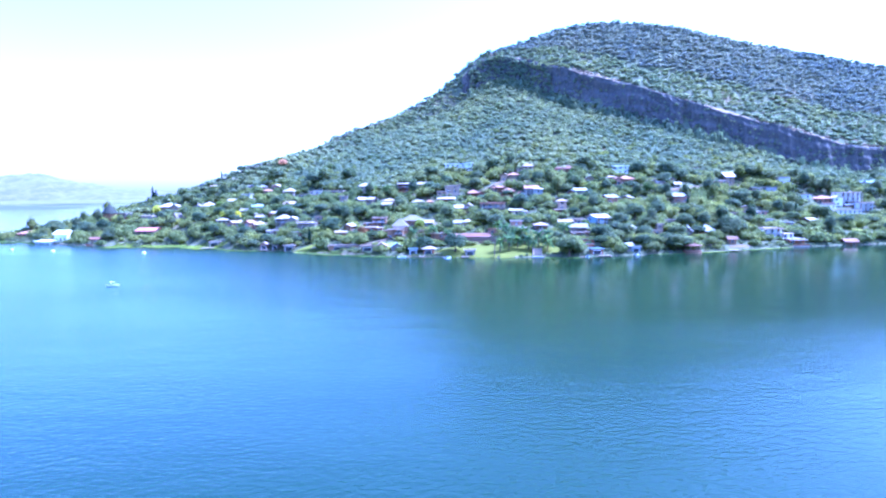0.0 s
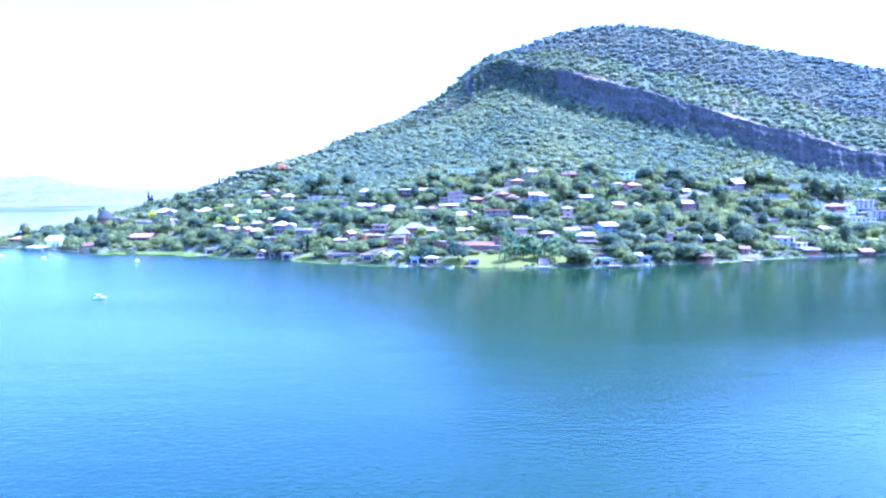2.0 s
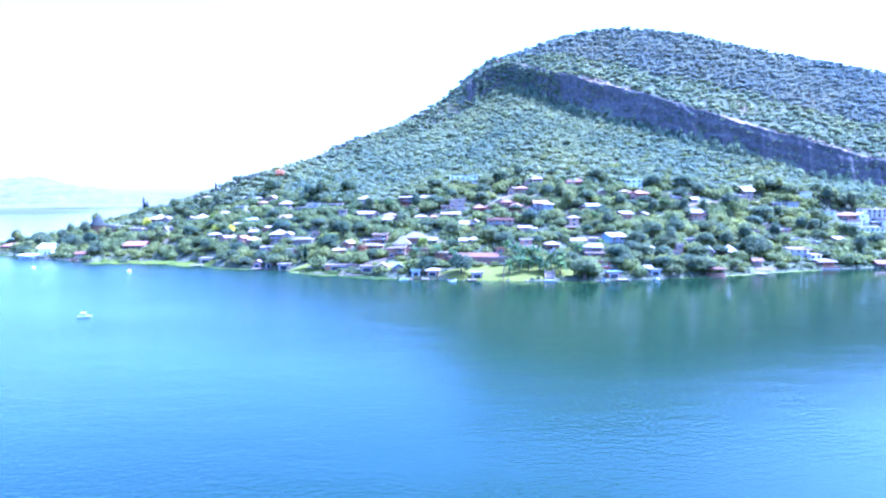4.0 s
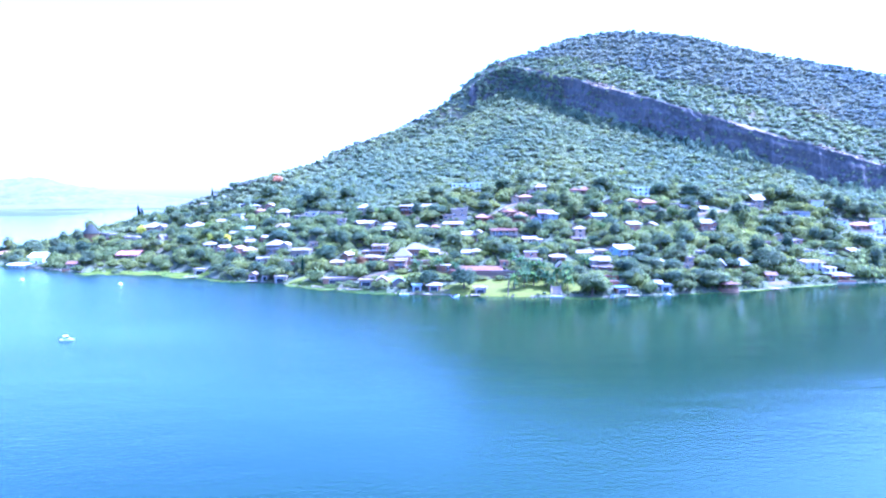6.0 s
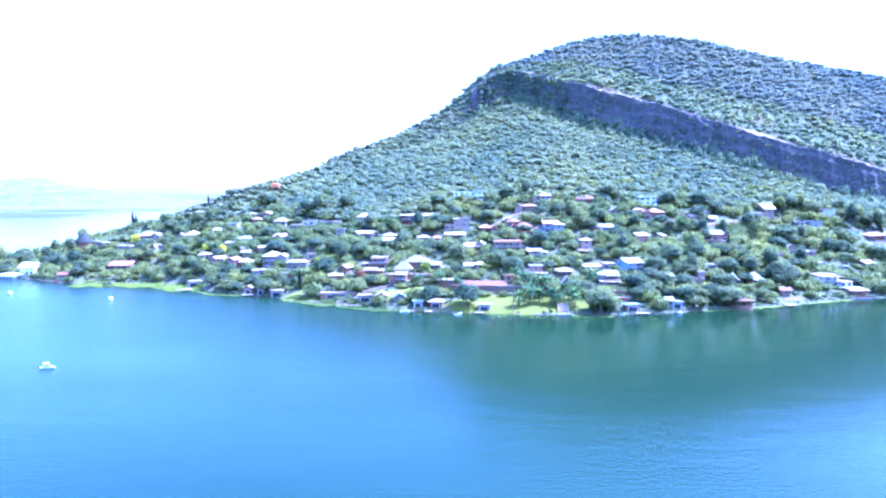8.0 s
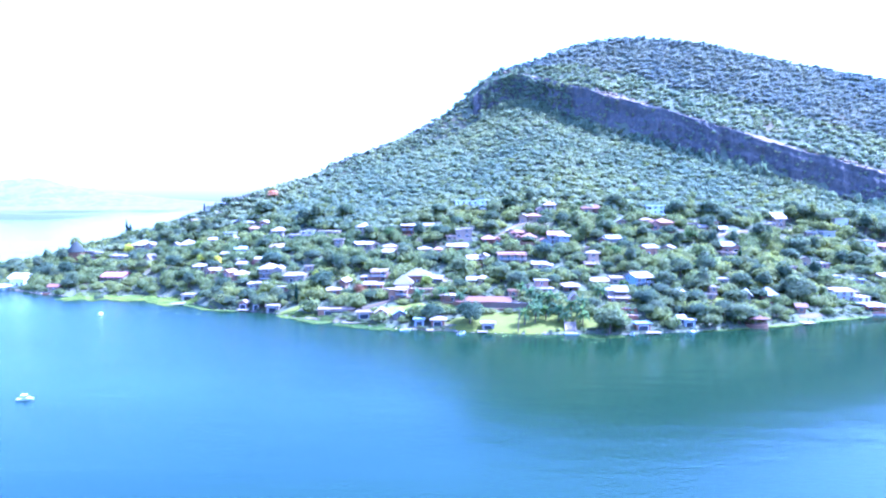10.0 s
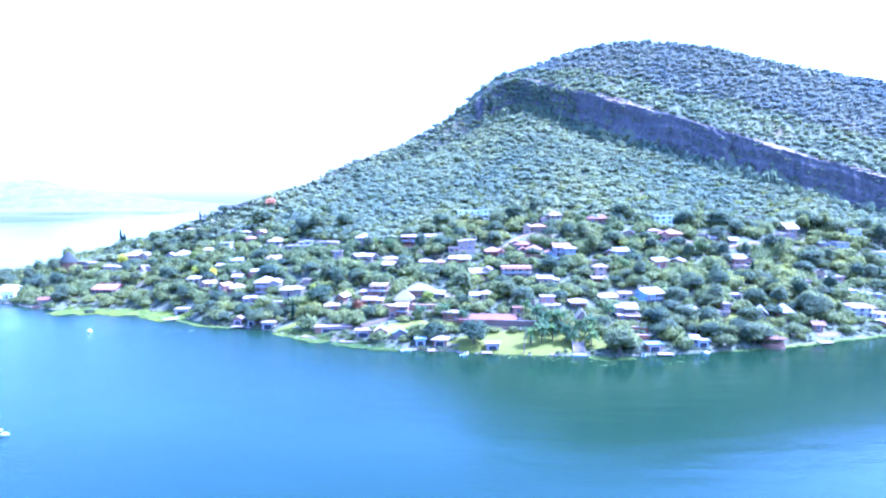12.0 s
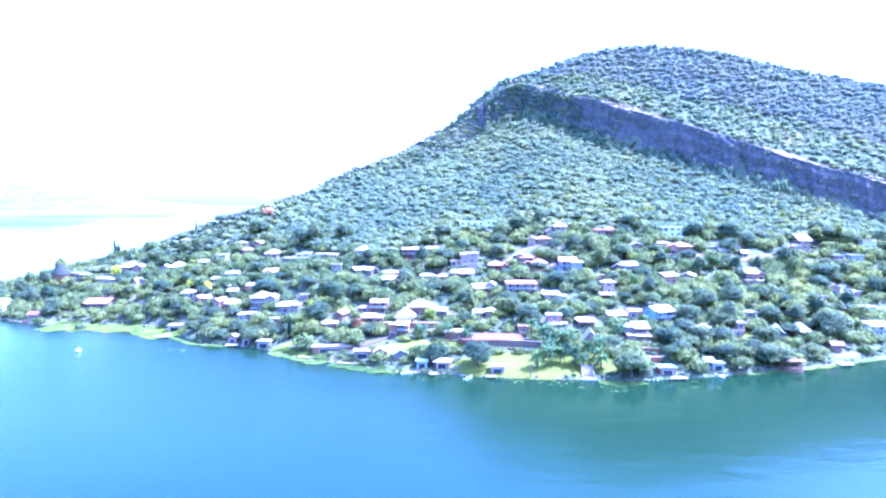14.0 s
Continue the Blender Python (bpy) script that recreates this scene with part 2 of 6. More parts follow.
M = {
    "ground": make_ground(),
    "rock": make_rock(),
    "water": make_water(),
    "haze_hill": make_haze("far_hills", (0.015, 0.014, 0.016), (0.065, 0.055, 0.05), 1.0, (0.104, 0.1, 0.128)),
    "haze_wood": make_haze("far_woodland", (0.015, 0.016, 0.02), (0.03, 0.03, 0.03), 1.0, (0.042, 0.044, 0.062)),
    # mountain bush paler than real leaves: distance haze is lifted into the colour
    "bush": foliage("hazy_bushveld_leaves", (0.185, 0.198, 0.115), (0.2, 0.214, 0.122), (0.215, 0.229, 0.128), 0.09, 0.38, 0.6),
    # bluer, darker copy of the bush: haze and slope shade put into the colour
    "hazy_bush": foliage("hazy_ridge_leaves", (0.168, 0.177, 0.178), (0.178, 0.188, 0.184), (0.19, 0.199, 0.19), 0.09, 0.38, 0.45),
    "leaf": foliage("garden_leaves", (0.098, 0.114, 0.07), (0.118, 0.135, 0.075), (0.142, 0.16, 0.08), 0.08, 0.42, 0.9),
    "dark_leaf": foliage("cypress_leaves", (0.012, 0.03, 0.018), (0.025, 0.05, 0.025), (0.04, 0.07, 0.03)),
    "yellow_leaf": foliage("yellow_leaves", (0.3, 0.28, 0.03), (0.45, 0.4, 0.04), (0.58, 0.52, 0.06)),
    "lime_leaf": foliage("lime_leaves", (0.12, 0.145, 0.04), (0.15, 0.18, 0.05), (0.18, 0.215, 0.06)),
    "pink_leaf": foliage("pink_blossom", (0.25, 0.14, 0.17), (0.31, 0.18, 0.21), (0.37, 0.23, 0.26)),
    "red_leaf": foliage("reddish_leaves", (0.1, 0.055, 0.045), (0.15, 0.08, 0.06), (0.2, 0.11, 0.08)),
    "palm_leaf": foliage("palm_fronds", (0.06, 0.1, 0.04), (0.1, 0.14, 0.06), (0.16, 0.2, 0.09)),
    "reed": foliage("reeds", (0.118, 0.15, 0.034), (0.137, 0.172, 0.039), (0.155, 0.192, 0.045), 0.15, 0.2),
    "bark": surface("bark", (0.07, 0.05, 0.035), (0.16, 0.12, 0.09), 0.95, 1.5, 9, 0.05),
    "lawn": surface("lawn_grass", (0.13, 0.145, 0.012), (0.2, 0.205, 0.022), 0.95, 0.15, 2.0, 0.1, 0, 0.4),
    "path": surface("pale_gravel", (0.14, 0.1, 0.065), (0.21, 0.155, 0.105), 0.95, 0.3, 3.0, 0.04),
    "ledge": surface("sunlit_ledge", (0.2, 0.145, 0.088), (0.31, 0.232, 0.145), 0.9, 0.8, 2.0, 0.08),
    "stone": surface("garden_stone", (0.25, 0.2, 0.16), (0.42, 0.35, 0.28), 0.9, 0.8, 3.0, 0.08),
    "concrete": surface("pale_concrete", (0.32, 0.31, 0.3), (0.46, 0.45, 0.43), 0.85, 0.5, 4.0, 0.02),
    "timber": surface("weathered_timber", (0.12, 0.08, 0.055), (0.25, 0.18, 0.12), 0.8, 0.8, 7.0, 0.03),
    "white": surface("white_plaster", (0.27, 0.212, 0.15), (0.4, 0.32, 0.232), 0.75, 0.4, 3.0, 0.01, 0, 0.3),
    "bright": surface("fresh_white_paint", (0.72, 0.71, 0.7), (0.82, 0.81, 0.8), 0.7, 0.4, 3.0, 0.01, 0, 0.1),
    "cream": surface("cream_plaster", (0.3, 0.215, 0.135), (0.4, 0.295, 0.19), 0.8, 0.4, 3.0, 0.01, 0, 0.15),
    "pink": surface("salmon_plaster", (0.3, 0.165, 0.108), (0.39, 0.23, 0.155), 0.8, 0.4, 3.0, 0.01, 0, 0.15),
    "brick": surface("face_brick", (0.26, 0.1, 0.05), (0.4, 0.18, 0.1), 0.9, 0.5, 5.0, 0.03),
    "brown": surface("brown_facebrick", (0.19, 0.1, 0.055), (0.32, 0.185, 0.105), 0.9, 0.5, 5.0, 0.03),
    "blue": surface("light_blue_plaster", (0.32, 0.41, 0.48), (0.43, 0.51, 0.57), 0.75, 0.4, 3.0, 0.01, 0, 0.1),
    "pale_blue": surface("pale_blue_plaster", (0.31, 0.33, 0.335), (0.42, 0.44, 0.445), 0.75, 0.4, 3.0, 0.01, 0, 0.1),
    "grey": surface("grey_plaster", (0.21, 0.175, 0.14), (0.31, 0.262, 0.21), 0.8, 0.4, 3.0, 0.01),
    "roof_white": surface("white_roof_sheet", (0.32, 0.268, 0.225), (0.52, 0.445, 0.378), 0.6, 0.3, 2.5, 0.02, 0, 0.15),
    "roof_cream": surface("cream_roof_tile", (0.29, 0.22, 0.165), (0.42, 0.325, 0.245), 0.8, 0.3, 3.0, 0.04),
    "roof_red": surface("red_roof_sheet", (0.15, 0.07, 0.046), (0.22, 0.105, 0.07), 0.7, 0.3, 3.0, 0.03),
    "roof_salmon": surface("salmon_roof_tile", (0.32, 0.12, 0.09), (0.44, 0.18, 0.14), 0.8, 0.3, 3.0, 0.04),
    "roof_orange": surface("terracotta_tile", (0.27, 0.135, 0.085), (0.39, 0.21, 0.135), 0.85, 0.3, 3.0, 0.05),
    "roof_grey": surface("grey_roof_tile", (0.25, 0.235, 0.225), (0.4, 0.375, 0.355), 0.8, 0.3, 3.0, 0.04),
    "roof_blue": surface("blue_grey_roof_sheet", (0.26, 0.32, 0.38), (0.36, 0.42, 0.48), 0.6, 0.3, 3.0, 0.02),
    "thatch": surface("dark_thatch", (0.035, 0.04, 0.03), (0.065, 0.07, 0.055), 0.95, 0.5, 4.0, 0.12),
    "straw": surface("bleached_thatch", (0.17, 0.145, 0.125), (0.28, 0.24, 0.205), 0.95, 0.5, 4.0, 0.1),
    "frame": surface("window_frame", (0.55, 0.55, 0.54), (0.7, 0.7, 0.69), 0.6, 0.5, 5.0, 0.01),
    "gel": surface("boat_gelcoat", (0.74, 0.74, 0.74), (0.82, 0.82, 0.82), 0.3, 0.5, 4.0, 0.005, 0, 0.05),
    "canvas": surface("boat_canvas", (0.3, 0.34, 0.4), (0.42, 0.46, 0.52), 0.8, 0.5, 4.0, 0.01),
    "rubber": surface("dark_shade", (0.03, 0.03, 0.035), (0.06, 0.06, 0.065), 0.7, 0.5, 4.0, 0.01),
}
glass_m, glass_nt, glass_b = nodes_of("window_glass")
glass_b.inputs["Base Color"].default_value = (0.02, 0.03, 0.04, 1)
glass_b.inputs["Roughness"].default_value = 0.08
M["glass"] = glass_m
# ---- lie of the land: lines along the shore, each a height over the lake, named from the water up ----
def knots(text):
    return np.array([[float(v) for v in row.split()] for row in text.split(",")])


SHORE = knots("-500 500 0, -420 482 0, -340 458 0, -300 436 0, -264 417 0, -228 398 0, -208 402 0, -183 402 0, -160 392 0, -142 374 0, -126 358 0, -109 354 0, -92 346 0, -77 334 0, -58 324 0, -33 312.5 0, -5 306.5 0, 16 304 0, 50 301.5 0, 73 305 0, 92 310 0, 118 318 0, 148 331 0, 180 344 0, 215 353 0, 260 362 0, 350 382 0, 800 470 0")
MIDDLE = knots("-500 530 1.5, -350 490 2.5, -300 460 4, -264 444 6, -200 428 9, -150 413 14, -93 383 12.5, -28 369 13, 40 360 14.5, 85 355 13.5, 148 395 21.5, 181 403 15, 250 415 14, 350 430 14, 800 520 14")
VILLAGE = knots("-500 555 1.5, -350 515 3, -300 472 8, -264 468 16, -210 474 20, -136 480 38.5, -71 436 32.5, -43 430 33, 2 449 45, 49 445 45, 77 440 44.5, 112 446 43, 150 451 41, 190 459 38, 260 462 34, 350 472 31, 800 550 29")
TALUS = knots("-500 570 1.5, -350 525 3, -250 483 19, -163 498 45, -94 541 69, -61 565 83, -22 591 100, -3 605.136 111, 18 611 124, 38 615 134.5, 66 594 123, 83 579 113, 103 562 102.5, 143 542 90, 181 523 75.5, 216 509 62, 251 497 49.52, 291 487 39.82, 400 489 35.5, 800 558 34.5")
BRINK = knots("-500 580 1.5, -350 530 3, -250 485 20, -163 501 48.2, -94 554 76.7, -61 579 91.2, -22 602 112.7, -3 616 131.7, 18 625 154.7, 39 628 162.2, 85 592 143.5, 105 575 134.5, 146 554 119.5, 183 536 104, 220 522 89.5, 255 510 77, 296 500 63, 400 499 54, 800 566 40")
BENCH = knots("-500 588 1.5, -350 534 3, -250 487 21, -163 503 49.8, -94 562 80.8, -61 588 96.8, -22 608 116.8, -3 619 136.3, 18 627 158.3, 40 632 165.5, 97 615 163, 147 592 146, 207 574 128, 291 545 98, 366 530 79, 500 541 68, 800 580 50")
RIDGE = knots("-500 595 1, -350 540 2.5, -310 486 5, -280 476 15.5, -251 488 24.5, -229 497 28.5, -205 500 37.5, -164 505 54, -136 512 63, -117 540 74, -96 569 86, -61 597 101.5, -22 615 124.2, -3 623 143.2, 18 630 162.2, 39 638 169.2, 72 646 181.2, 99 652 192.2, 125 650 195.7, 155 647 196.2, 186 642 192.7, 214 637 187.7, 266 627 171.7, 298 622 163.7, 365 612 147.7, 450 602 129.2, 600 596 104.2, 800 610 84.2")
LINES = [SHORE, MIDDLE, VILLAGE, TALUS, BRINK, BENCH, RIDGE]


def sections(x):
    """The heights of the land along one line away from the camera: places and heights of its breaks."""
    ys, zs = [], []
    for k in LINES:
        w = np.array([np.interp(x + d, k[:, 0], k[:, 1:].T[0]) for d in (-8, -4, 0, 4, 8)]).mean()
        h = np.array([np.interp(x + d, k[:, 0], k[:, 2]) for d in (-8, -4, 0, 4, 8)]).mean()
        ys.append(w)
        zs.append(h)
    for i in range(1, len(ys)):
        ys[i] = max(ys[i], ys[i - 1] + 2.0)
    back = ys[-1] + 30 + zs[-1] * 1.9
    ys = [ys[0] - 40, ys[0] - 1.0, ys[0] + 1.2] + ys[1:] + [back]
    zs = [-7.0, -0.5, 0.55] + zs[1:] + [-6.0]
    return np.array(ys), np.array(zs)


XS = np.arange(-500, 801, 2.0)
SEC = [sections(x) for x in XS]
SEC_Y = np.array([s[0] for s in SEC])
SEC_Z = np.array([s[1] for s in SEC])


def land(x, y):
    """The height of the land at a place in the plan."""
    f = min(max((x - XS[0]) / 2.0, 0), len(XS) - 1.001)
    i = int(f)
    a = np.interp(y, SEC_Y[i], SEC_Z[i])
    b = np.interp(y, SEC_Y[i + 1], SEC_Z[i + 1])
    return float(a + (b - a) * (f - i))
# ---- mesh helpers ----
def mesh_from(name, verts, faces, mats, smooth=False, index=None):
    """A mesh from arrays; all faces have as many corners."""
    verts, faces = np.asarray(verts, dtype=np.float32), np.asarray(faces, dtype=np.int32)
    me = bpy.data.meshes.new(name)
    n, k = faces.shape
    me.vertices.add(len(verts))
    me.vertices.foreach_set("co", verts.ravel())
    me.loops.add(n * k)
    me.loops.foreach_set("vertex_index", faces.ravel())
    me.polygons.add(n)
    me.polygons.foreach_set("loop_start", np.arange(0, n * k, k, dtype=np.int32))
    if smooth:
        me.polygons.foreach_set("use_smooth", np.ones(n, dtype=bool))
    if index is not None:
        me.polygons.foreach_set("material_index", np.asarray(index, dtype=np.int32))
    for m in mats:
        me.materials.append(m)
    me.update(calc_edges=True)
    return me


def sheet(rows):
    """Vertices and quads of a sheet given as an array of rows of points."""
    n, m = rows.shape[:2]
    i = np.arange(n * m).reshape(n, m)
    quads = np.stack([i[:-1, :-1], i[:-1, 1:], i[1:, 1:], i[1:, :-1]], -1).reshape(-1, 4)
    return rows.reshape(-1, 3), quads


def part(name, bm, material, parent, label=""):
    me = bpy.data.meshes.new(name)
    bm.to_mesh(me)
    bm.free()
    me.materials.append(material)
    ob = new(name, me)
    ob.parent = parent
    return tagged(ob, label)


def shared(name, me, parent, m=None, label=""):
    ob = new(name, me)
    ob.parent = parent
    if m is not None:
        ob.matrix_basis = m
    return tagged(ob, label)


def box(bm, x0, x1, y0, y1, z0, z1):
    v = [bm.verts.new(p) for p in ((x0, y0, z0), (x1, y0, z0), (x1, y1, z0), (x0, y1, z0), (x0, y0, z1), (x1, y0, z1), (x1, y1, z1), (x0, y1, z1))]
    for f in ((3, 2, 1, 0), (4, 5, 6, 7), (0, 1, 5, 4), (1, 2, 6, 5), (2, 3, 7, 6), (3, 0, 4, 7)):
        bm.faces.new([v[i] for i in f])
    return v


def tube(bm, pts, radii, sides=6):
    """A tapered limb along points."""
    rings = []
    for i, (p, r) in enumerate(zip(pts, radii)):
        p = Vector(p)
        d = (Vector(pts[min(i + 1, len(pts) - 1)]) - Vector(pts[max(i - 1, 0)])).normalized()
        u = d.orthogonal().normalized()
        w = d.cross(u)
        rings.append([bm.verts.new(p + (u * math.cos(a) + w * math.sin(a)) * r) for a in (2 * math.pi * k / sides for k in range(sides))])
    for a, b in zip(rings, rings[1:]):
        for k in range(sides):
            bm.faces.new((a[k], a[(k + 1) % sides], b[(k + 1) % sides], b[k]))
    bm.faces.new(rings[0][::-1])
    bm.faces.new(rings[-1])


# ---- the land as one sheet ----
STEPS = [6, 2, 18, 26, 44, 3, 14, 20, 14]
XG = np.concatenate([np.arange(-500, 420, 2.5), np.arange(420, 801, 10)])
rows = []
for x in XG:
    i = min(int((x - XS[0]) / 2.0), len(XS) - 1)
    ys, zs = SEC_Y[i], SEC_Z[i]
    line = []
    for k in range(len(STEPS) + 0):
        for s in range(STEPS[k]):
            f = s / STEPS[k]
            line.append((x, ys[k] + (ys[k + 1] - ys[k]) * f, zs[k] + (zs[k + 1] - zs[k]) * f))
    line.append((x, ys[-1], zs[-1]))
    rows.append(line)
rows = np.array(rows)
for r in rows.reshape(-1, 3):
    if r[2] > 1.0:
        rough = min(1.0, max(0.0, (r[2] - 30) / 30))
        r[2] += noise.noise((r[0] * 0.08, r[1] * 0.08, 0)) * (0.3 + 0.9 * rough) + noise.noise((r[0] * 0.3, r[1] * 0.3, 5)) * 0.35 * rough
v, q = sheet(rows)
tagged(new("ground", mesh_from("ground", v, q, [M["ground"]], True)), "grassy hillside of dry grass and soil", "ground", kind="structure")

# ---- the lake ----
wx = np.array([-4900, -1500, -400, 0, 400, 1500, 4900.0])
wy = np.array([-3000, -300, 0, 200, 600, 2000, 4950.0])
v, q = sheet(np.array([[(x, y, 0.0) for y in wy] for x in wx]))
tagged(new("water", mesh_from("water", v, q[:, ::-1], [M["water"]])), "rippled blue-green lake water", "water", kind="structure")

# ---- the rock face below the mountain's shoulder ----
def cliff_point(x, s):
    """A point of the rock face: x along it, s from its foot (0) to its brink (1)."""
    i = int((x - XS[0]) / 2.0)
    f = (x - XS[i]) / 2.0
    y0, z0 = SEC_Y[i][5] * (1 - f) + SEC_Y[i + 1][5] * f, SEC_Z[i][5] * (1 - f) + SEC_Z[i + 1][5] * f
    y1, z1 = SEC_Y[i][6] * (1 - f) + SEC_Y[i + 1][6] * f, SEC_Z[i][6] * (1 - f) + SEC_Z[i + 1][6] * f
    crest = 2.4 * noise.noise((x * 0.05, 3, 0)) + 1.3 * noise.noise((x * 0.35, 9, 0))
    z = z0 - 2.0 + (z1 - z0 + 2.5 + crest) * s
    tier = s * 3.4 + 0.9 * noise.noise((x * 0.035, 1.7, 2))
    step = math.floor(tier) + min(1.0, (tier % 1.0) * 4.0)
    y = y0 + (y1 - y0) * (0.12 + 0.2 * s + 0.34 * step / 3.4)
    buttress = noise.noise((x * 0.05, z * 0.012, 4)) * 4.5
    column = noise.noise((x * 0.28, z * 0.05, 4)) * 1.2 + abs(noise.noise((x * 0.1, z * 0.02, 6))) * 1.6
    column += 2.4 * max(0.0, abs(noise.noise((x * 0.16, z * 0.015, 11))) * 3.2 - 0.8)
    chip = noise.noise((x * 1.1, z * 0.9, 7)) * 0.6
    ease = min(1.0, 3.0 * (1 - s) + 0.15)
    return x + chip, y - 2.2 + (buttress + column) * ease + chip, z


rows = []
for x in np.arange(4, 420, 0.9):
    i = int((x - XS[0]) / 2.0)
    line = [cliff_point(x, k / 30) for k in range(31)]
    line.append((x, SEC_Y[i][6] + 3.5, SEC_Z[i][6] + 0.3))
    rows.append(line)
v, q = sheet(np.array(rows))
tagged(new("cliff", mesh_from("cliff", v, q, [M["rock"]], False)), "brown layered quartzite cliff across the mountain", "cliff", kind="structure")


# ---- far side of the lake ----
def far_land(name, x0, x1, y0, y1, crest, mat, seed, n=120, m=14):
    rows = []
    for i in range(n + 1):
        s = i / n
        line = []
        for j in range(m + 1):
            u = j / m
            x, y = x0 + (x1 - x0) * s, y0 + (y1 - y0) * u
            h = crest(x, s) * math.sin(math.pi * min(1, u * 1.0)) ** 0.8
            h *= 1 + 0.35 * noise.noise((x * 0.004, y * 0.004, seed)) + 0.12 * noise.noise((x * 0.02, y * 0.02, seed))
            line.append((x, y, h - 1.5 * (j in (0, m))))
        rows.append(line)
    v, q = sheet(np.array(rows))
    return tagged(new(name, mesh_from(name, v, q, [mat], True)), kind="structure")


def hill_crest(x, s):
    return 26 + 158 * math.exp(-((x + 2950) / 440) ** 2) + 45 * math.exp(-((x + 2250) / 420) ** 2) + 150 * math.exp(-((x + 3900) / 500) ** 2) * 0.5


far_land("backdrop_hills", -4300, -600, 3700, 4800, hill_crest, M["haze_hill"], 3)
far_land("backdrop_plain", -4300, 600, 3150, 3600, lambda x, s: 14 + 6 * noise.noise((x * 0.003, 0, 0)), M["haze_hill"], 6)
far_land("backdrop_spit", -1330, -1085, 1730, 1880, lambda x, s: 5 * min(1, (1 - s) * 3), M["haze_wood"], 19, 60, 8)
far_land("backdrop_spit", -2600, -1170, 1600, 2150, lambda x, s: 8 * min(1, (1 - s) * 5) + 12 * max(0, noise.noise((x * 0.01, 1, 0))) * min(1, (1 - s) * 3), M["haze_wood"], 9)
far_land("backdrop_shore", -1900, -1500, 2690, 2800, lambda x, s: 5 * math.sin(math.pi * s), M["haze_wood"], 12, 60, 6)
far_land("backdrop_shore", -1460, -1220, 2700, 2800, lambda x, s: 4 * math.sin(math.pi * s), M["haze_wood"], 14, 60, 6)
# ---- plants ----
def leaf_quads(rng, centres, normals, size):
    """Small leaf clumps: one bent-free quad each, turned about the given normals."""
    n = len(centres)
    a = rng.normal(size=(n, 3))
    u = np.cross(normals, a)
    u /= np.linalg.norm(u, axis=1)[:, None] + 1e-9
    w = np.cross(normals, u)
    s = size * rng.uniform(0.6, 1.3, (n, 1))
    t = s * rng.uniform(0.5, 0.9, (n, 1))
    v = np.stack([centres - u * s - w * t, centres + u * s * 0.9 - w * t * 0.6, centres + u * s + w * t, centres - u * s * 0.7 + w * t], 1)
    return v.reshape(-1, 3), np.arange(4 * n).reshape(-1, 4)


BALL = bmesh.new()
bmesh.ops.create_icosphere(BALL, subdivisions=1, radius=1)
BALL_V = np.array([v.co[:] for v in BALL.verts])
BALL_F = np.array([[v.index for v in f.verts] + [f.verts[2].index] for f in BALL.faces])
BALL.free()


def crown(rng, lobes, count, leaf, core=0.7, lift=0.4, jitter=0.36, cores=99):
    """Leaf clumps over uneven lobes, the first few of them with a solid heart. Returns vertices and faces, 4 corners each."""
    lobes = np.array(lobes, dtype=float)
    area = (lobes[:, 3:6].prod(1)) ** (2 / 3)
    cs, ns = [], []
    for k, lb in enumerate(lobes):
        m = max(4, int(count * area[k] / area.sum()))
        d = rng.normal(size=(m, 3))
        d[:, 2] = np.abs(d[:, 2]) * 0.9 - 0.25 * rng.random(m)
        d /= np.linalg.norm(d, axis=1)[:, None]
        p = lb[:3] + d * lb[3:6] * rng.uniform(0.68, 1.16, (m, 1))
        keep = np.ones(m, bool)
        for j, lo in enumerate(lobes):
            if j != k:
                keep &= (((p - lo[:3]) / lo[3:6]) ** 2).sum(1) > 0.6
        cs.append(p[keep])
        nn = d * 0.8 + rng.normal(size=(m, 3)) * jitter + np.array((0, 0, lift))
        ns.append((nn / np.linalg.norm(nn, axis=1)[:, None])[keep])
    v, f = leaf_quads(rng, np.concatenate(cs), np.concatenate(ns), leaf)
    vs, fs = [v], [f]
    off = len(v)
    for lb in lobes[:cores]:
        vs.append(BALL_V * lb[3:6] * core * rng.uniform(0.85, 1.1, (len(BALL_V), 1)) + lb[:3])
        g = BALL_F[:, :3]
        tri = np.concatenate([g, g[:, 2:]], 1)
        fs.append(tri + off)
        off += len(BALL_V)
    return np.concatenate(vs), np.concatenate(fs), len(f)


def joined(name, v, f, leaves, mats):
    """Leaf quads and three-cornered cores in one mesh."""
    me = bpy.data.meshes.new(name)
    tri = f[leaves:, :3] if leaves is not None else f[:0, :3]
    quad = f[:leaves] if leaves is not None else f
    me.vertices.add(len(v))
    me.vertices.foreach_set("co", np.asarray(v, np.float32).ravel())
    loops = np.concatenate([quad.ravel(), tri.ravel()]).astype(np.int32)
    me.loops.add(len(loops))
    me.loops.foreach_set("vertex_index", loops)
    starts = np.concatenate([np.arange(len(quad)) * 4, len(quad) * 4 + np.arange(len(tri)) * 3]).astype(np.int32)
    me.polygons.add(len(starts))
    me.polygons.foreach_set("loop_start", starts)
    for m in mats:
        me.materials.append(m)
    me.update(calc_edges=True)
    return me


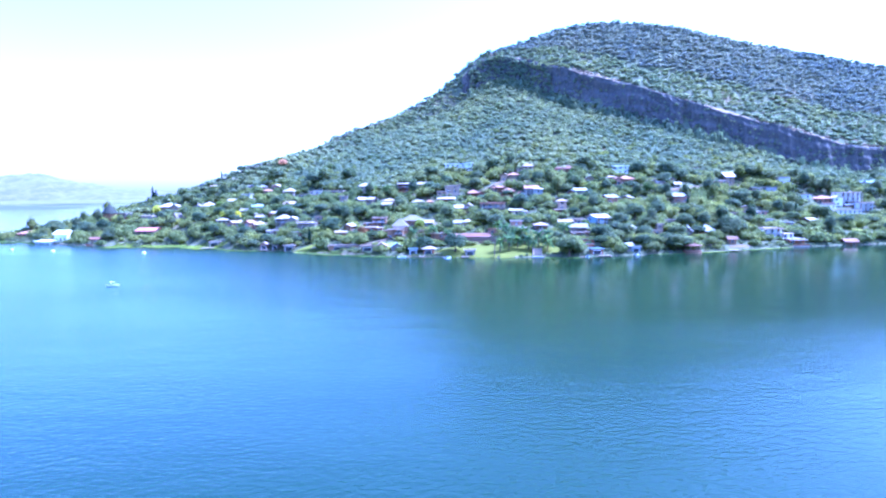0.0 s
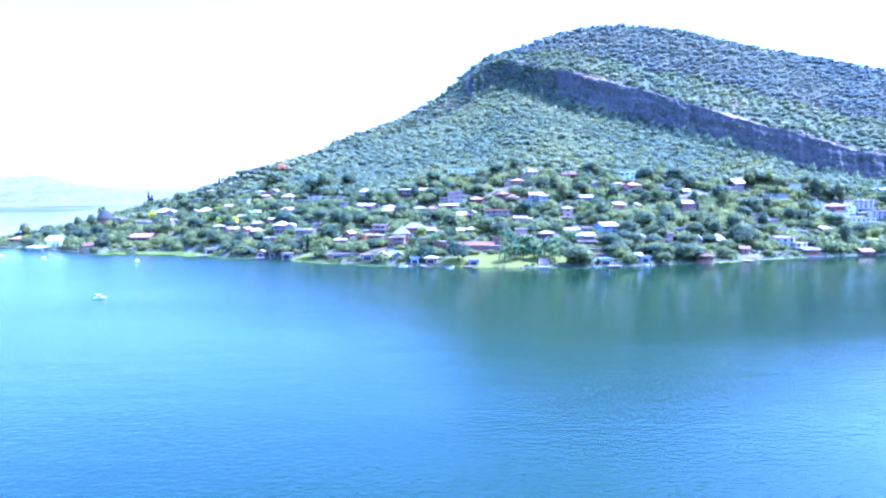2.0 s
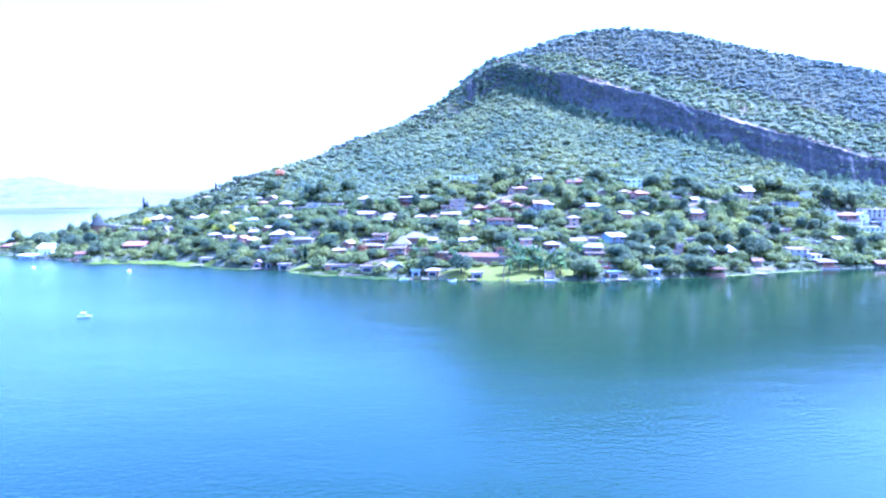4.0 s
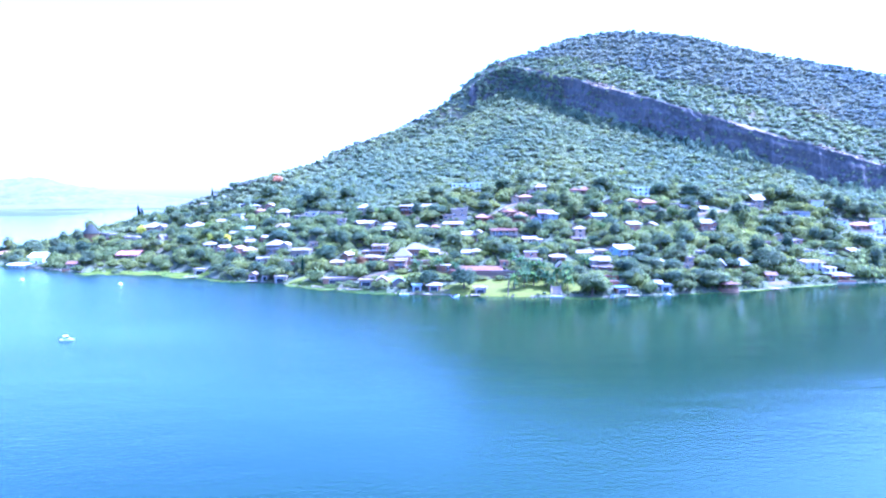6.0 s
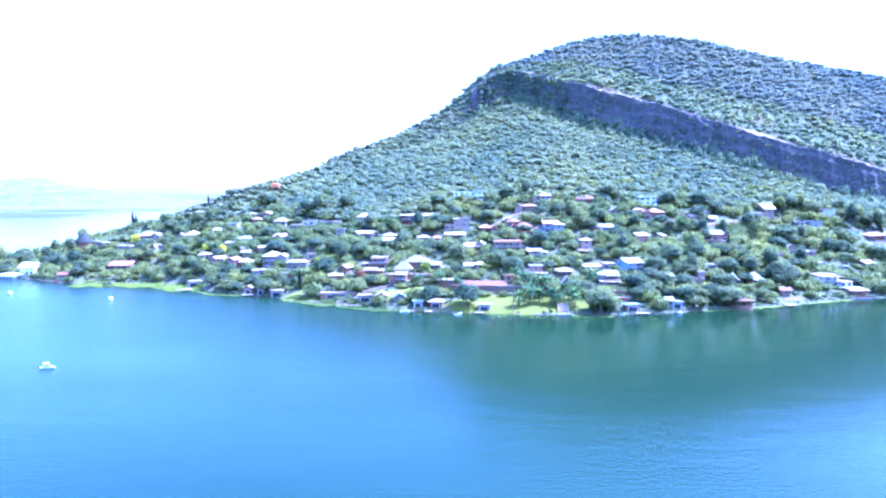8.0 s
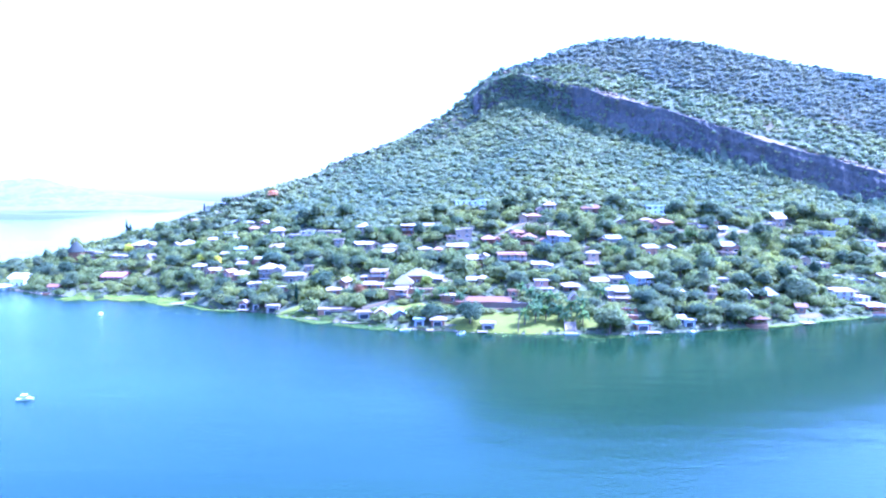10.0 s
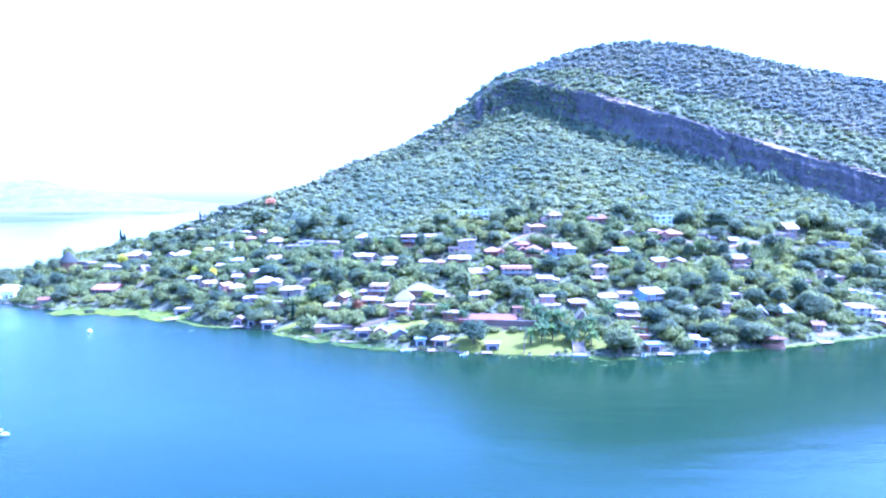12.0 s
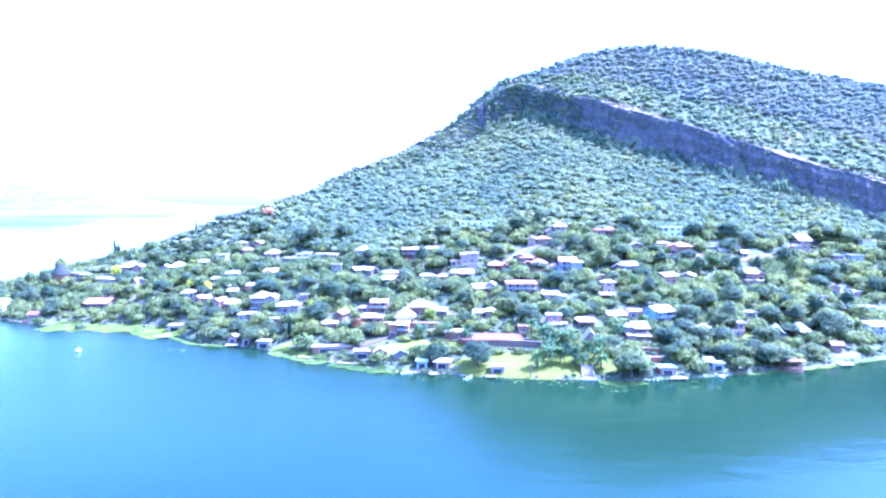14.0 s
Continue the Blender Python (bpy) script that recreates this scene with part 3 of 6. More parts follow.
def crown_lobes(rng, spread, low, high, n):
    """Lobes within a crown of that half width, between two heights: a broad dome with shallow bulges."""
    out = [(0, 0, low + (high - low) * 0.5, spread * 0.84, spread * 0.84, (high - low) * 0.47)]
    for i in range(n):
        a = i * 2.4 + rng.uniform(-0.5, 0.5)
        t = rng.uniform(0.0, 0.95)
        s = spread * rng.uniform(0.3, 0.46)
        r = (spread * 1.02 - s * 0.75) * math.sqrt(max(0.05, 1 - (t - 0.15) ** 2 * 1.2)) * rng.uniform(0.85, 1.05)
        out.append((r * math.cos(a), r * math.sin(a), low + (high - low) * (0.22 + 0.55 * t), s, s, s * rng.uniform(0.6, 0.85)))
    return out


def trunk(rng, low, high, spread, thick):
    bm = bmesh.new()
    bend = [rng.uniform(-0.35, 0.35) for _ in range(4)]
    fork = low + 0.3 * (high - low)
    tube(bm, [(0, 0, -0.6), (bend[0] * 0.5, bend[1] * 0.5, fork * 0.5), (bend[2], bend[3], fork), (bend[2] * 1.4, bend[3] * 1.3, high * 0.85)], [thick * 1.3, thick, thick * 0.75, thick * 0.2], 7)
    for i in range(5):
        a = i * 1.26 + rng.uniform(-0.3, 0.3)
        r = spread * rng.uniform(0.5, 0.75)
        s = fork * rng.uniform(0.75, 1.0)
        tube(bm, [(bend[2], bend[3], s), (r * 0.5 * math.cos(a), r * 0.5 * math.sin(a), s + (high - s) * 0.3), (r * math.cos(a), r * math.sin(a), s + (high - s) * rng.uniform(0.45, 0.7))], [thick * 0.5, thick * 0.32, thick * 0.1], 5)
    return bm


TREES = {}


def tree_kind(key, leaf_mat, spread, low, high, lobes, count, leaf, thick, label, category="tree"):
    rng = np.random.default_rng(len(TREES) + 11)
    ob = new("tree")
    part("trunk", trunk(rng, low, high, spread, thick), M["bark"], ob, "branched brown trunk")
    v, f, k = crown(rng, crown_lobes(rng, spread, low, high, lobes), count, leaf)
    c = new("crown", joined("crown", v, f, k, [M[leaf_mat]]))
    c.parent = ob
    TREES[key] = (ob, label, category)


USED = set()


def tree(key, x, y, size=1.0, turn=0.0, label="", sink=0.0, group="garden trees on the slope", wide=1.0):
    """A tree of a kind on the land; size scales it, wide its breadth alone."""
    ob, text, category = TREES[key]
    m = pose(x, y, land(x, y) - sink, 0, 0, turn)
    if key in USED:
        ob = copy_thing(ob, m)
    USED.add(key)
    ob.matrix_basis = m @ Matrix.Diagonal((size * wide, size * wide, size, 1))
    return tagged(ob, label or text, category, group)


for i in range(4):
    tree_kind("round%d" % i, "leaf", 4.2 + 0.3 * i, 1.6, 8.0 + 0.5 * i, 9 + i, 900, 0.42, 0.24, "broad green garden tree with a rounded leafy crown")
for i in range(3):
    tree_kind("tall%d" % i, "leaf", 2.9, 2.0, 10.0 + i, 10, 800, 0.4, 0.22, "tall green tree with a narrow uneven crown")
for i in range(3):
    tree_kind("low%d" % i, "leaf", 3.4, 0.5, 4.6 + 0.4 * i, 8, 650, 0.38, 0.16, "low spreading green tree with dense leaves")
tree_kind("great", "leaf", 7.0, 2.0, 11.5, 16, 1700, 0.45, 0.4, "large spreading shade tree with a dark green crown")
tree_kind("yellow", "yellow_leaf", 2.3, 1.0, 6.6, 14, 460, 0.36, 0.14, "bright yellow flowering tree between the houses")
tree_kind("lime", "lime_leaf", 3.0, 1.0, 6.0, 8, 600, 0.38, 0.16, "light lime-green leafy tree in a garden")
tree_kind("pink", "pink_leaf", 4.0, 1.5, 7.0, 8, 700, 0.4, 0.2, "pink blossoming tree on the edge of the wood")
tree_kind("reddish", "red_leaf", 3.0, 1.5, 6.5, 8, 600, 0.38, 0.16, "tree with reddish-brown leaves beside a house")


def column_tree(x, y, high, wide, label, lean=0.0):
    """A cypress: a slim column of dark leaf clumps."""
    rng = np.random.default_rng(int(abs(x) * 7 + y))
    ob = new("cypress_tree")
    bm = bmesh.new()
    tube(bm, [(0, 0, -0.5), (0, 0, high * 0.4), (lean * 0.7, 0, high * 0.8)], [0.2, 0.14, 0.05], 6)
    part("trunk", bm, M["bark"], ob)
    lobes = []
    for i in range(10):
        t = (i + 0.5) / 10
        r = wide * (1 - t) ** 0.6 * (0.6 + 0.5 * min(1, t * 4))
        lobes.append((rng.uniform(-0.15, 0.15) + lean * t, rng.uniform(-0.15, 0.15), high * (0.06 + 0.92 * t), r, r, high * 0.08))
    v, f, k = crown(rng, lobes, 420, 0.3)
    c = new("crown", joined("crown", v, f, k, [M["dark_leaf"]]))
    c.parent = ob
    ob.matrix_basis = pose(x, y, land(x, y))
    return tagged(ob, label, "tree", "cypress trees")


def palm_tree(x, y, high, seed):
    """A fan of arching fronds on a slim ringed trunk."""
    rng = np.random.default_rng(seed)
    ob = new("palm_tree")
    lean = rng.uniform(-0.6, 0.6)
    bm = bmesh.new()
    tube(bm, [(0, 0, -0.4), (lean * 0.3, 0, high * 0.5), (lean, 0, high)], [0.28, 0.2, 0.18], 8)
    part("trunk", bm, M["bark"], ob, "slim ringed palm trunk")
    for i in range(26):
        a = i * 2.4
        drop = rng.uniform(-0.5, 1.1)
        long = rng.uniform(2.8, 4.0)
        bm = bmesh.new()
        prev = None
        for k in range(7):
            t = k / 6
            r = long * t
            z = high + long * (0.5 * t * (1 - drop) - 0.75 * t * t * (0.5 + drop))
            w = 0.46 * math.sin(math.pi * (0.12 + 0.86 * t))
            c = Vector((lean + r * math.cos(a), r * math.sin(a), z))
            side = Vector((-math.sin(a), math.cos(a), 0)) * w
            cur = [bm.verts.new(c - side - Vector((0, 0, w * 0.6))), bm.verts.new(c), bm.verts.new(c + side - Vector((0, 0, w * 0.6)))]
            if prev:
                bm.faces.new((prev[0], prev[1], cur[1], cur[0]))
                bm.faces.new((prev[1], prev[2], cur[2], cur[1]))
            prev = cur
        part("frond", bm, M["palm_leaf"], ob)
    ob.matrix_basis = pose(x, y, land(x, y), 0, 0, rng.uniform(0, 360))
    return tagged(ob, "palm tree with arching grey-green fronds on the lawn", "palm tree", "palms on the lawn")


# ---- houses ----
GRID = {}


def window_mesh(w, h):
    """Frame and pane meshes for a window of that size, made once."""
    key = (round(w, 1), round(h, 1))
    if key not in GRID:
        w, h = key
        bm = bmesh.new()
        for a, b, c, d in ((-w / 2, w / 2, 0, 0.09), (-w / 2, w / 2, h - 0.09, h), (-w / 2, -w / 2 + 0.09, 0.09, h - 0.09), (w / 2 - 0.09, w / 2, 0.09, h - 0.09), (-0.04, 0.04, 0.09, h - 0.09)):
            box(bm, a, b, -0.09, 0.02, c, d)
        fr = bpy.data.meshes.new("window_frame")
        bm.to_mesh(fr)
        bm.free()
        fr.materials.append(M["frame"])
        bm = bmesh.new()
        box(bm, -w / 2 + 0.09, w / 2 - 0.09, -0.035, 0.0, 0.09, h - 0.09)
        pn = bpy.data.meshes.new("pane")
        bm.to_mesh(pn)
        bm.free()
        pn.materials.append(M["glass"])
        GRID[key] = (fr, pn)
    return GRID[key]


def window(parent, x, y, z, w, h, turn=0):
    fr, pn = window_mesh(w, h)
    ob = shared("window", fr, parent, pose(x, y, z, 0, 0, turn))
    shared("pane", pn, ob)


def roof_solid(style, w, d, z, rise, over):
    """A roof with eaves and thickness, on walls of w by d that end at z."""
    bm = bmesh.new()
    x, y, t = w / 2 + over, d / 2 + over, 0.18
    if style == "flat":
        box(bm, -x, x, -y, y, z, z + 0.28)
        return bm
    if style == "mono":
        v = box(bm, -x, x, -y, y, z, z + t)
        for i in (2, 3, 6, 7):
            v[i].co.z += rise
        return bm
    if style == "cone":
        ring, lip = [], []
        n = 20
        for k in range(n):
            a = 2 * math.pi * k / n
            ring.append(bm.verts.new((x * math.cos(a), y * math.sin(a), z - 0.25)))
            lip.append(bm.verts.new((x * math.cos(a), y * math.sin(a), z + 0.1)))
        tiers = [lip]
        for r, h in ((0.86, 0.2), (0.66, 0.44), (0.42, 0.7), (0.18, 0.91)):
            tiers.append([bm.verts.new((x * r * math.cos(2 * math.pi * k / n), y * r * math.sin(2 * math.pi * k / n), z + rise * h)) for k in range(n)])
        top = bm.verts.new((0, 0, z + rise))
        for k in range(n):
            j = (k + 1) % n
            bm.faces.new((ring[k], ring[j], lip[j], lip[k]))
            for lo, hi in zip(tiers, tiers[1:]):
                bm.faces.new((lo[k], lo[j], hi[j], hi[k]))
            bm.faces.new((tiers[-1][k], tiers[-1][j], top))
        bm.faces.new(ring[::-1])
        return bm
    if style == "gable":
        prof = [(-y, z - 0.1), (0, z + rise), (y, z - 0.1), (y, z - 0.1 + t), (0, z + rise + t), (-y, z - 0.1 + t)]
        a = [bm.verts.new((-x, p, q)) for p, q in prof]
        b = [bm.verts.new((x, p, q)) for p, q in prof]
        for k in range(6):
            j = (k + 1) % 6
            bm.faces.new((a[k], a[j], b[j], b[k]))
        bm.faces.new((a[0], a[5], a[4], a[1]))
        bm.faces.new((a[1], a[4], a[3], a[2]))
        bm.faces.new((b[1], b[4], b[5], b[0]))
        bm.faces.new((b[2], b[3], b[4], b[1]))
        return bm
    # hip
    r = max(x - y, 0.4) if x > y else 0.4
    s = max(y - x, 0.0)
    low = [bm.verts.new(p) for p in ((-x, -y, z - 0.05), (x, -y, z - 0.05), (x, y, z - 0.05), (-x, y, z - 0.05))]
    lip = [bm.verts.new((v.co.x, v.co.y, z + 0.14)) for v in low]
    a, b = bm.verts.new((-r, -s, z + rise)), bm.verts.new((r, s, z + rise))
    for k in range(4):
        j = (k + 1) % 4
        bm.faces.new((low[k], low[j], lip[j], lip[k]))
    bm.faces.new(low[::-1])
    bm.faces.new((lip[0], lip[1], b, a))
    bm.faces.new((lip[1], lip[2], b))
    bm.faces.new((lip[2], lip[3], a, b))
    bm.faces.new((lip[3], lip[0], a))
    return bm


HOMES = []


def house(x, y, w, d, storeys, style, roof, wall, turn, label, name="house", veranda=False, base=None, chimney=False, group="houses on the slope", rise=None, mouth=False, clear=False, open_front=False, end_on=False):
    """A house: its front faces the lake. turn: degrees; veranda: a roofed balcony along the front; mouth: one wide dark opening instead of windows; end_on: the gable end faces the lake."""
    rng = random.Random(int(x * 31 + y * 17))
    w, d = w * (0.9 if w > 6 else 1.0), d * 0.95
    ob = new(name)
    high = 2.55 * storeys + 0.2
    if rise is None:
        rise = {"flat": 0.3, "mono": 0.9, "cone": 0.5 * w, "thatch": 0.34 * w}.get(style, min(3.2, max(1.3, 0.19 * min(w, d * 1.6))))
    solid = {"thatch": "hip"}.get(style, style)
    wing = name == "house" and w > 7.5 and solid != "cone" and not mouth and wall != "blue" and not clear
    side = rng.choice((-1, 1))
    ww = w * rng.uniform(0.32, 0.45) if wing else 0.0
    mw, mx = w - ww, -side * ww / 2
    at = Matrix.Translation((mx, 0, 0))

    def walls(pw, pd, ph, style_, prise):
        bm = bmesh.new()
        box(bm, -pw / 2, pw / 2, -pd / 2, pd / 2, -3.0, ph - 0.1)
        if style_ == "gable":
            for sx in (-pw / 2, pw / 2):
                e = 0.12 if sx > 0 else -0.12
                t = [bm.verts.new(p) for p in ((sx, -pd / 2, ph - 0.12), (sx, pd / 2, ph - 0.12), (sx, 0, ph + prise * 0.86), (sx - e, -pd / 2, ph - 0.12), (sx - e, pd / 2, ph - 0.12), (sx - e, 0, ph + prise * 0.86))]
                for f in ((0, 1, 2), (5, 4, 3), (0, 2, 5, 3), (1, 4, 5, 2), (0, 3, 4, 1)):
                    bm.faces.new([t[i] for i in f])
        return bm

    def front(px0, pw, py, pd, levels, sides):
        for s in range(max(1, int(levels + 0.1))):
            z0 = 2.7 * s + 0.85
            n = max(1, int(pw / rng.uniform(2.6, 3.6)))
            door_at = rng.randrange(n) if n > 1 and (s == 0 or veranda) else -1
            for k in range(n):
                px = px0 - pw / 2 + pw * (k + 0.5) / n
                if k == door_at:
                    bm = bmesh.new()
                    box(bm, px - 0.55, px + 0.55, py - pd / 2 - 0.06, py - pd / 2 + 0.02, z0 - 0.8, z0 + 1.35)
                    part("door", bm, M["timber"], ob, "dark wooden door")
                else:
                    window(ob, px, py - pd / 2, z0 - (0.6 if veranda else 0), rng.choice((1.2, 1.5, 1.8)) * (1.1 if veranda else 1), 1.3 + (0.5 if veranda else 0))
            for sx, t in sides:
                window(ob, px0 + sx * pw / 2, py + pd * rng.uniform(-0.2, 0.2), z0, 1.2, 1.2, t)

    if solid == "cone":
        bm = bmesh.new()
        bmesh.ops.create_cone(bm, cap_ends=True, segments=20, radius1=w / 2, radius2=w / 2, depth=high + 3, matrix=Matrix.Translation((0, 0, high / 2 - 1.5)))
        part("wall", bm, M[wall], ob)
        part("roof", roof_solid("cone", w, w, high, rise, 0.6), M[roof], ob)
    else:
        if end_on:
            at = at @ Matrix.Rotation(math.pi / 2, 4, "Z")
        pw, pd = (d, mw) if end_on else (mw, d)
        bm = walls(pw, pd, high, solid, rise)
        bm.transform(at)
        part("wall", bm, M[wall], ob)
        bm = roof_solid(solid, pw, pd, high, rise, 0.6 if style == "flat" else 0.5 if end_on else 1.0)
        bm.transform(at)
        part("roof", bm, M[roof], ob)
    if wing:
        wd, wh = d * rng.uniform(0.7, 0.95), high - rng.choice((0.0, 0.35, 0.6)) - (2.7 if storeys >= 2 and rng.random() < 0.6 else 0)
        wx, wy = side * (w - ww) / 2, -rng.uniform(0.6, 2.4)
        if style in ("flat", "mono"):
            bm = walls(ww, wd, wh, "flat", 0)
            bm.transform(Matrix.Translation((wx, wy, 0)))
            part("wing_wall", bm, M[wall], ob)
            bm = roof_solid("flat" if style == "flat" else "mono", ww, wd, wh, 0.6, 0.35)
            bm.transform(Matrix.Translation((wx, wy, 0)))
        else:
            turned = Matrix.Translation((wx, wy, 0)) @ Matrix.Rotation(math.pi / 2, 4, "Z")
            kind = "gable" if rng.random() < 0.65 else "hip"
            wr = min(rise, max(1.2, ww * 0.3))
            bm = walls(wd, ww, wh, kind, wr)
            bm.transform(turned)
            part("wing_wall", bm, M[wall], ob)
            bm = roof_solid(kind, wd, ww, wh, wr, 0.55)
            bm.transform(turned)
        part("wing_roof", bm, M[roof], ob)
        front(wx, ww, wy, wd, wh / 2.7, ((side, 90 * side),))
    if style == "flat":
        bm = bmesh.new()
        hw = mw / 2
        for a, b, c, e in ((-hw - 0.35, hw + 0.35, -d / 2 - 0.35, -d / 2 - 0.15), (-hw - 0.35, hw + 0.35, d / 2 + 0.15, d / 2 + 0.35), (-hw - 0.35, -hw - 0.15, -d / 2 - 0.15, d / 2 + 0.15), (hw + 0.15, hw + 0.35, -d / 2 - 0.15, d / 2 + 0.15)):
            box(bm, a, b, c, e, high + 0.28, high + 0.5)
        bm.transform(at)
        part("parapet", bm, M[wall if wall in ("white", "pale_blue", "cream") else roof], ob)
    if mouth:
        bm = bmesh.new()
        ow, oh = w * 0.62, high * 0.72
        box(bm, -ow / 2, ow / 2, -d / 2 - 0.05, -d / 2 + 0.05, -0.2, oh)
        part("boat_door", bm, M["rubber"], ob, "dark boathouse door")
        bm = bmesh.new()
        box(bm, -ow / 2 - 0.2, -ow / 2, -d / 2 - 0.1, -d / 2, -0.2, oh + 0.2)
        box(bm, ow / 2, ow / 2 + 0.2, -d / 2 - 0.1, -d / 2, -0.2, oh + 0.2)
        box(bm, -ow / 2, ow / 2, -d / 2 - 0.1, -d / 2, oh, oh + 0.2)
        part("door_frame", bm, M["frame"], ob)
    elif solid != "cone":
        front(mx, mw, 0, d, storeys, ((-side, -90 * side),) if wing else ((-1, -90), (1, 90)))
    if veranda:
        deep = 2.4
        for s in range(max(1, int(storeys))):
            z0 = 2.7 * s + 0.1
            bm = bmesh.new()
            box(bm, mx - mw / 2, mx + mw / 2, -d / 2 - deep, -d / 2 - 0.01, z0 - 0.22, z0)
            part("balcony", bm, M["concrete"], ob)
            n = max(3, int(mw / 3.2) + 1)
            for k in range(n):
                px = mx - mw / 2 + 0.15 + (mw - 0.3) * k / (n - 1)
                bm = bmesh.new()
                box(bm, px - 0.13, px + 0.13, -d / 2 - deep + 0.05, -d / 2 - deep + 0.31, z0 - (3.0 if s == 0 else 0.0), z0 + 2.48)
                part("post", bm, M["white" if wall not in ("brick", "brown") else "timber"], ob)
            if s > 0:
                bm = bmesh.new()
                box(bm, mx - mw / 2, mx + mw / 2, -d / 2 - deep - 0.02, -d / 2 - deep + 0.04, z0 + 0.85, z0 + 0.95)
                box(bm, mx - mw / 2, mx + mw / 2, -d / 2 - deep - 0.01, -d / 2 - deep + 0.03, z0 + 0.4, z0 + 0.46)
                part("railing", bm, M["frame"], ob)
        bm = bmesh.new()
        box(bm, mx - mw / 2 - 0.4, mx + mw / 2 + 0.4, -d / 2 - deep - 0.5, -d / 2 - 0.5, high - 0.24, high - 0.1)
        part("veranda_roof", bm, M[roof], ob)
    if name == "house" and solid != "cone" and rng.random() < 0.7:
        tw, tx, ty = w * rng.uniform(0.7, 1.2), rng.uniform(-1.5, 1.5), -d / 2 - (2.6 if veranda else 1.6)
        bm = bmesh.new()
        box(bm, tx - tw / 2, tx + tw / 2, ty - 2.6, ty, -4.0, -0.12)
        part("terrace", bm, M[rng.choice(("stone", "brown", "brick", "stone", "path"))], ob)
        bm = bmesh.new()
        box(bm, tx - tw / 2, tx + tw / 2, ty - 2.7, ty - 2.45, -0.117, 0.5)
        part("garden_wall", bm, M[wall if wall != "blue" else "white"], ob)
    if chimney:
        bm = bmesh.new()
        cx_ = mx + mw * 0.22
        box(bm, cx_, cx_ + 0.9, 0.4, 1.3, high - 0.5, high + rise + 0.8)
        box(bm, cx_ - 0.1, cx_ + 1.0, 0.3, 1.4, high + rise + 0.8, high + rise + 0.95)
        part("chimney", bm, M[wall], ob)
    z = land(x, y - d * 0.5) - 0.3 if base is None else base
    ob.matrix_basis = pose(x, y, z, 0, 0, turn)
    HOMES.append((x, y, max(w, d * 0.8), d, z, (high + rise) * (0.4 if open_front else 0.15 if clear or mouth else 1.0)))
    return tagged(ob, label, {"boathouse": "boathouse", "gazebo": "gazebo"}.get(name, "house"), group)


def strip(name, points, width, mat, label, category):
    """A road, wall top or path laid over the land along points of the plan."""
    pts = []
    for (xa, ya), (xb, yb) in zip(points, points[1:]):
        n = max(2, int(math.hypot(xb - xa, yb - ya) / 2))
        pts += [(xa + (xb - xa) * i / n, ya + (yb - ya) * i / n) for i in range(n)]
    pts.append(points[-1])
    rows = []
    for i, (x, y) in enumerate(pts):
        a, b = pts[max(0, i - 1)], pts[min(len(pts) - 1, i + 1)]
        t = math.atan2(b[1] - a[1], b[0] - a[0])
        nx, ny = -math.sin(t), math.cos(t)
        w = width * (0.5 + 0.06 * noise.noise((x * 0.4, y * 0.4, 2)))
        z = max(land(x + nx * w * k, y + ny * w * k) for k in (-1, 0, 1)) + 0.45
        rows.append([(x + nx * w * k, y + ny * w * k, z + dz) for k, dz in ((1.02, -1.6), (1, 0), (0, 0.05), (-1, 0), (-1.02, -1.6))])
    v, q = sheet(np.array(rows))
    return tagged(new(name, mesh_from(name, v, q, [M[mat]])), label, category, kind="structure")


def patch(name, cx, cy, rx, ry, turn, mat, label, category, lift=0.3, flat=None, seed=1):
    """A ragged sheet over the land or, with flat, at that height over the water."""
    rows = []
    c, s = math.cos(radians(turn)), math.sin(radians(turn))
    for i in range(49):
        a = 2 * math.pi * i / 48
        edge = 1 + 0.28 * noise.noise((math.cos(a) * 1.7 + seed, math.sin(a) * 1.7, seed)) + 0.14 * noise.noise((math.cos(a) * 6, math.sin(a) * 6, seed * 3.1))
        line = []
        for k in range(9):
            r = k / 8 * edge
            px, py = rx * r * math.cos(a), ry * r * math.sin(a)
            x, y = cx + px * c - py * s, cy + px * s + py * c
            z = (land(x, y) if flat is None else flat) + (lift if k < 8 else -0.4)
            line.append((x, y, z))
        rows.append(line)
    v, q = sheet(np.array(rows))
    return tagged(new(name, mesh_from(name, v, q, [M[mat]], True)), label, category, kind="structure")
# ---- houses, from the spit to the far end of the shore ----
house(-239.0, 411.0, 5.6, 4.5, 1, "gable", "roof_red", "white", 0, "white-walled cottage with a red gabled roof at the lake shore", clear=True, rise=1.3)
house(-325.1, 519.5, 11.0, 8.8, 1, "hip", "roof_cream", "pink", 10, "salmon-pink house with a cream hipped roof on the wooded slope", rise=2.5)
house(-259.4, 464.9, 10.5, 7.9, 1, "cone", "thatch", "brown", 0, "brown-brick house with a dark thatched conical roof between dense green trees", rise=7.0, base=16.5)
house(-249.7, 472.7, 15.6, 9.5, 1, "flat", "roof_white", "grey", -6, "grey-walled house with a white flat roof above the lake")
house(-226.5, 462.3, 14.1, 9.5, 1, "flat", "roof_white", "white", 4, "white-walled house with a white flat roof among garden trees")
house(-215.8, 473.4, 16.9, 9.5, 2, "hip", "roof_white", "cream", -5, "two-storey cream-walled house with a white hipped roof on the wooded slope", veranda=True, rise=2.9)
house(-201.0, 444.6, 9.0, 6.9, 1, "gable", "straw", "cream", 70, "cream-walled house with a bleached thatched gabled roof between dense green trees", rise=4.0)
house(-211.0, 425.7, 14.0, 9.5, 1, "gable", "roof_salmon", "white", -4, "white-walled house with a salmon-pink gabled roof above the lake", clear=True, veranda=True, rise=1.9)
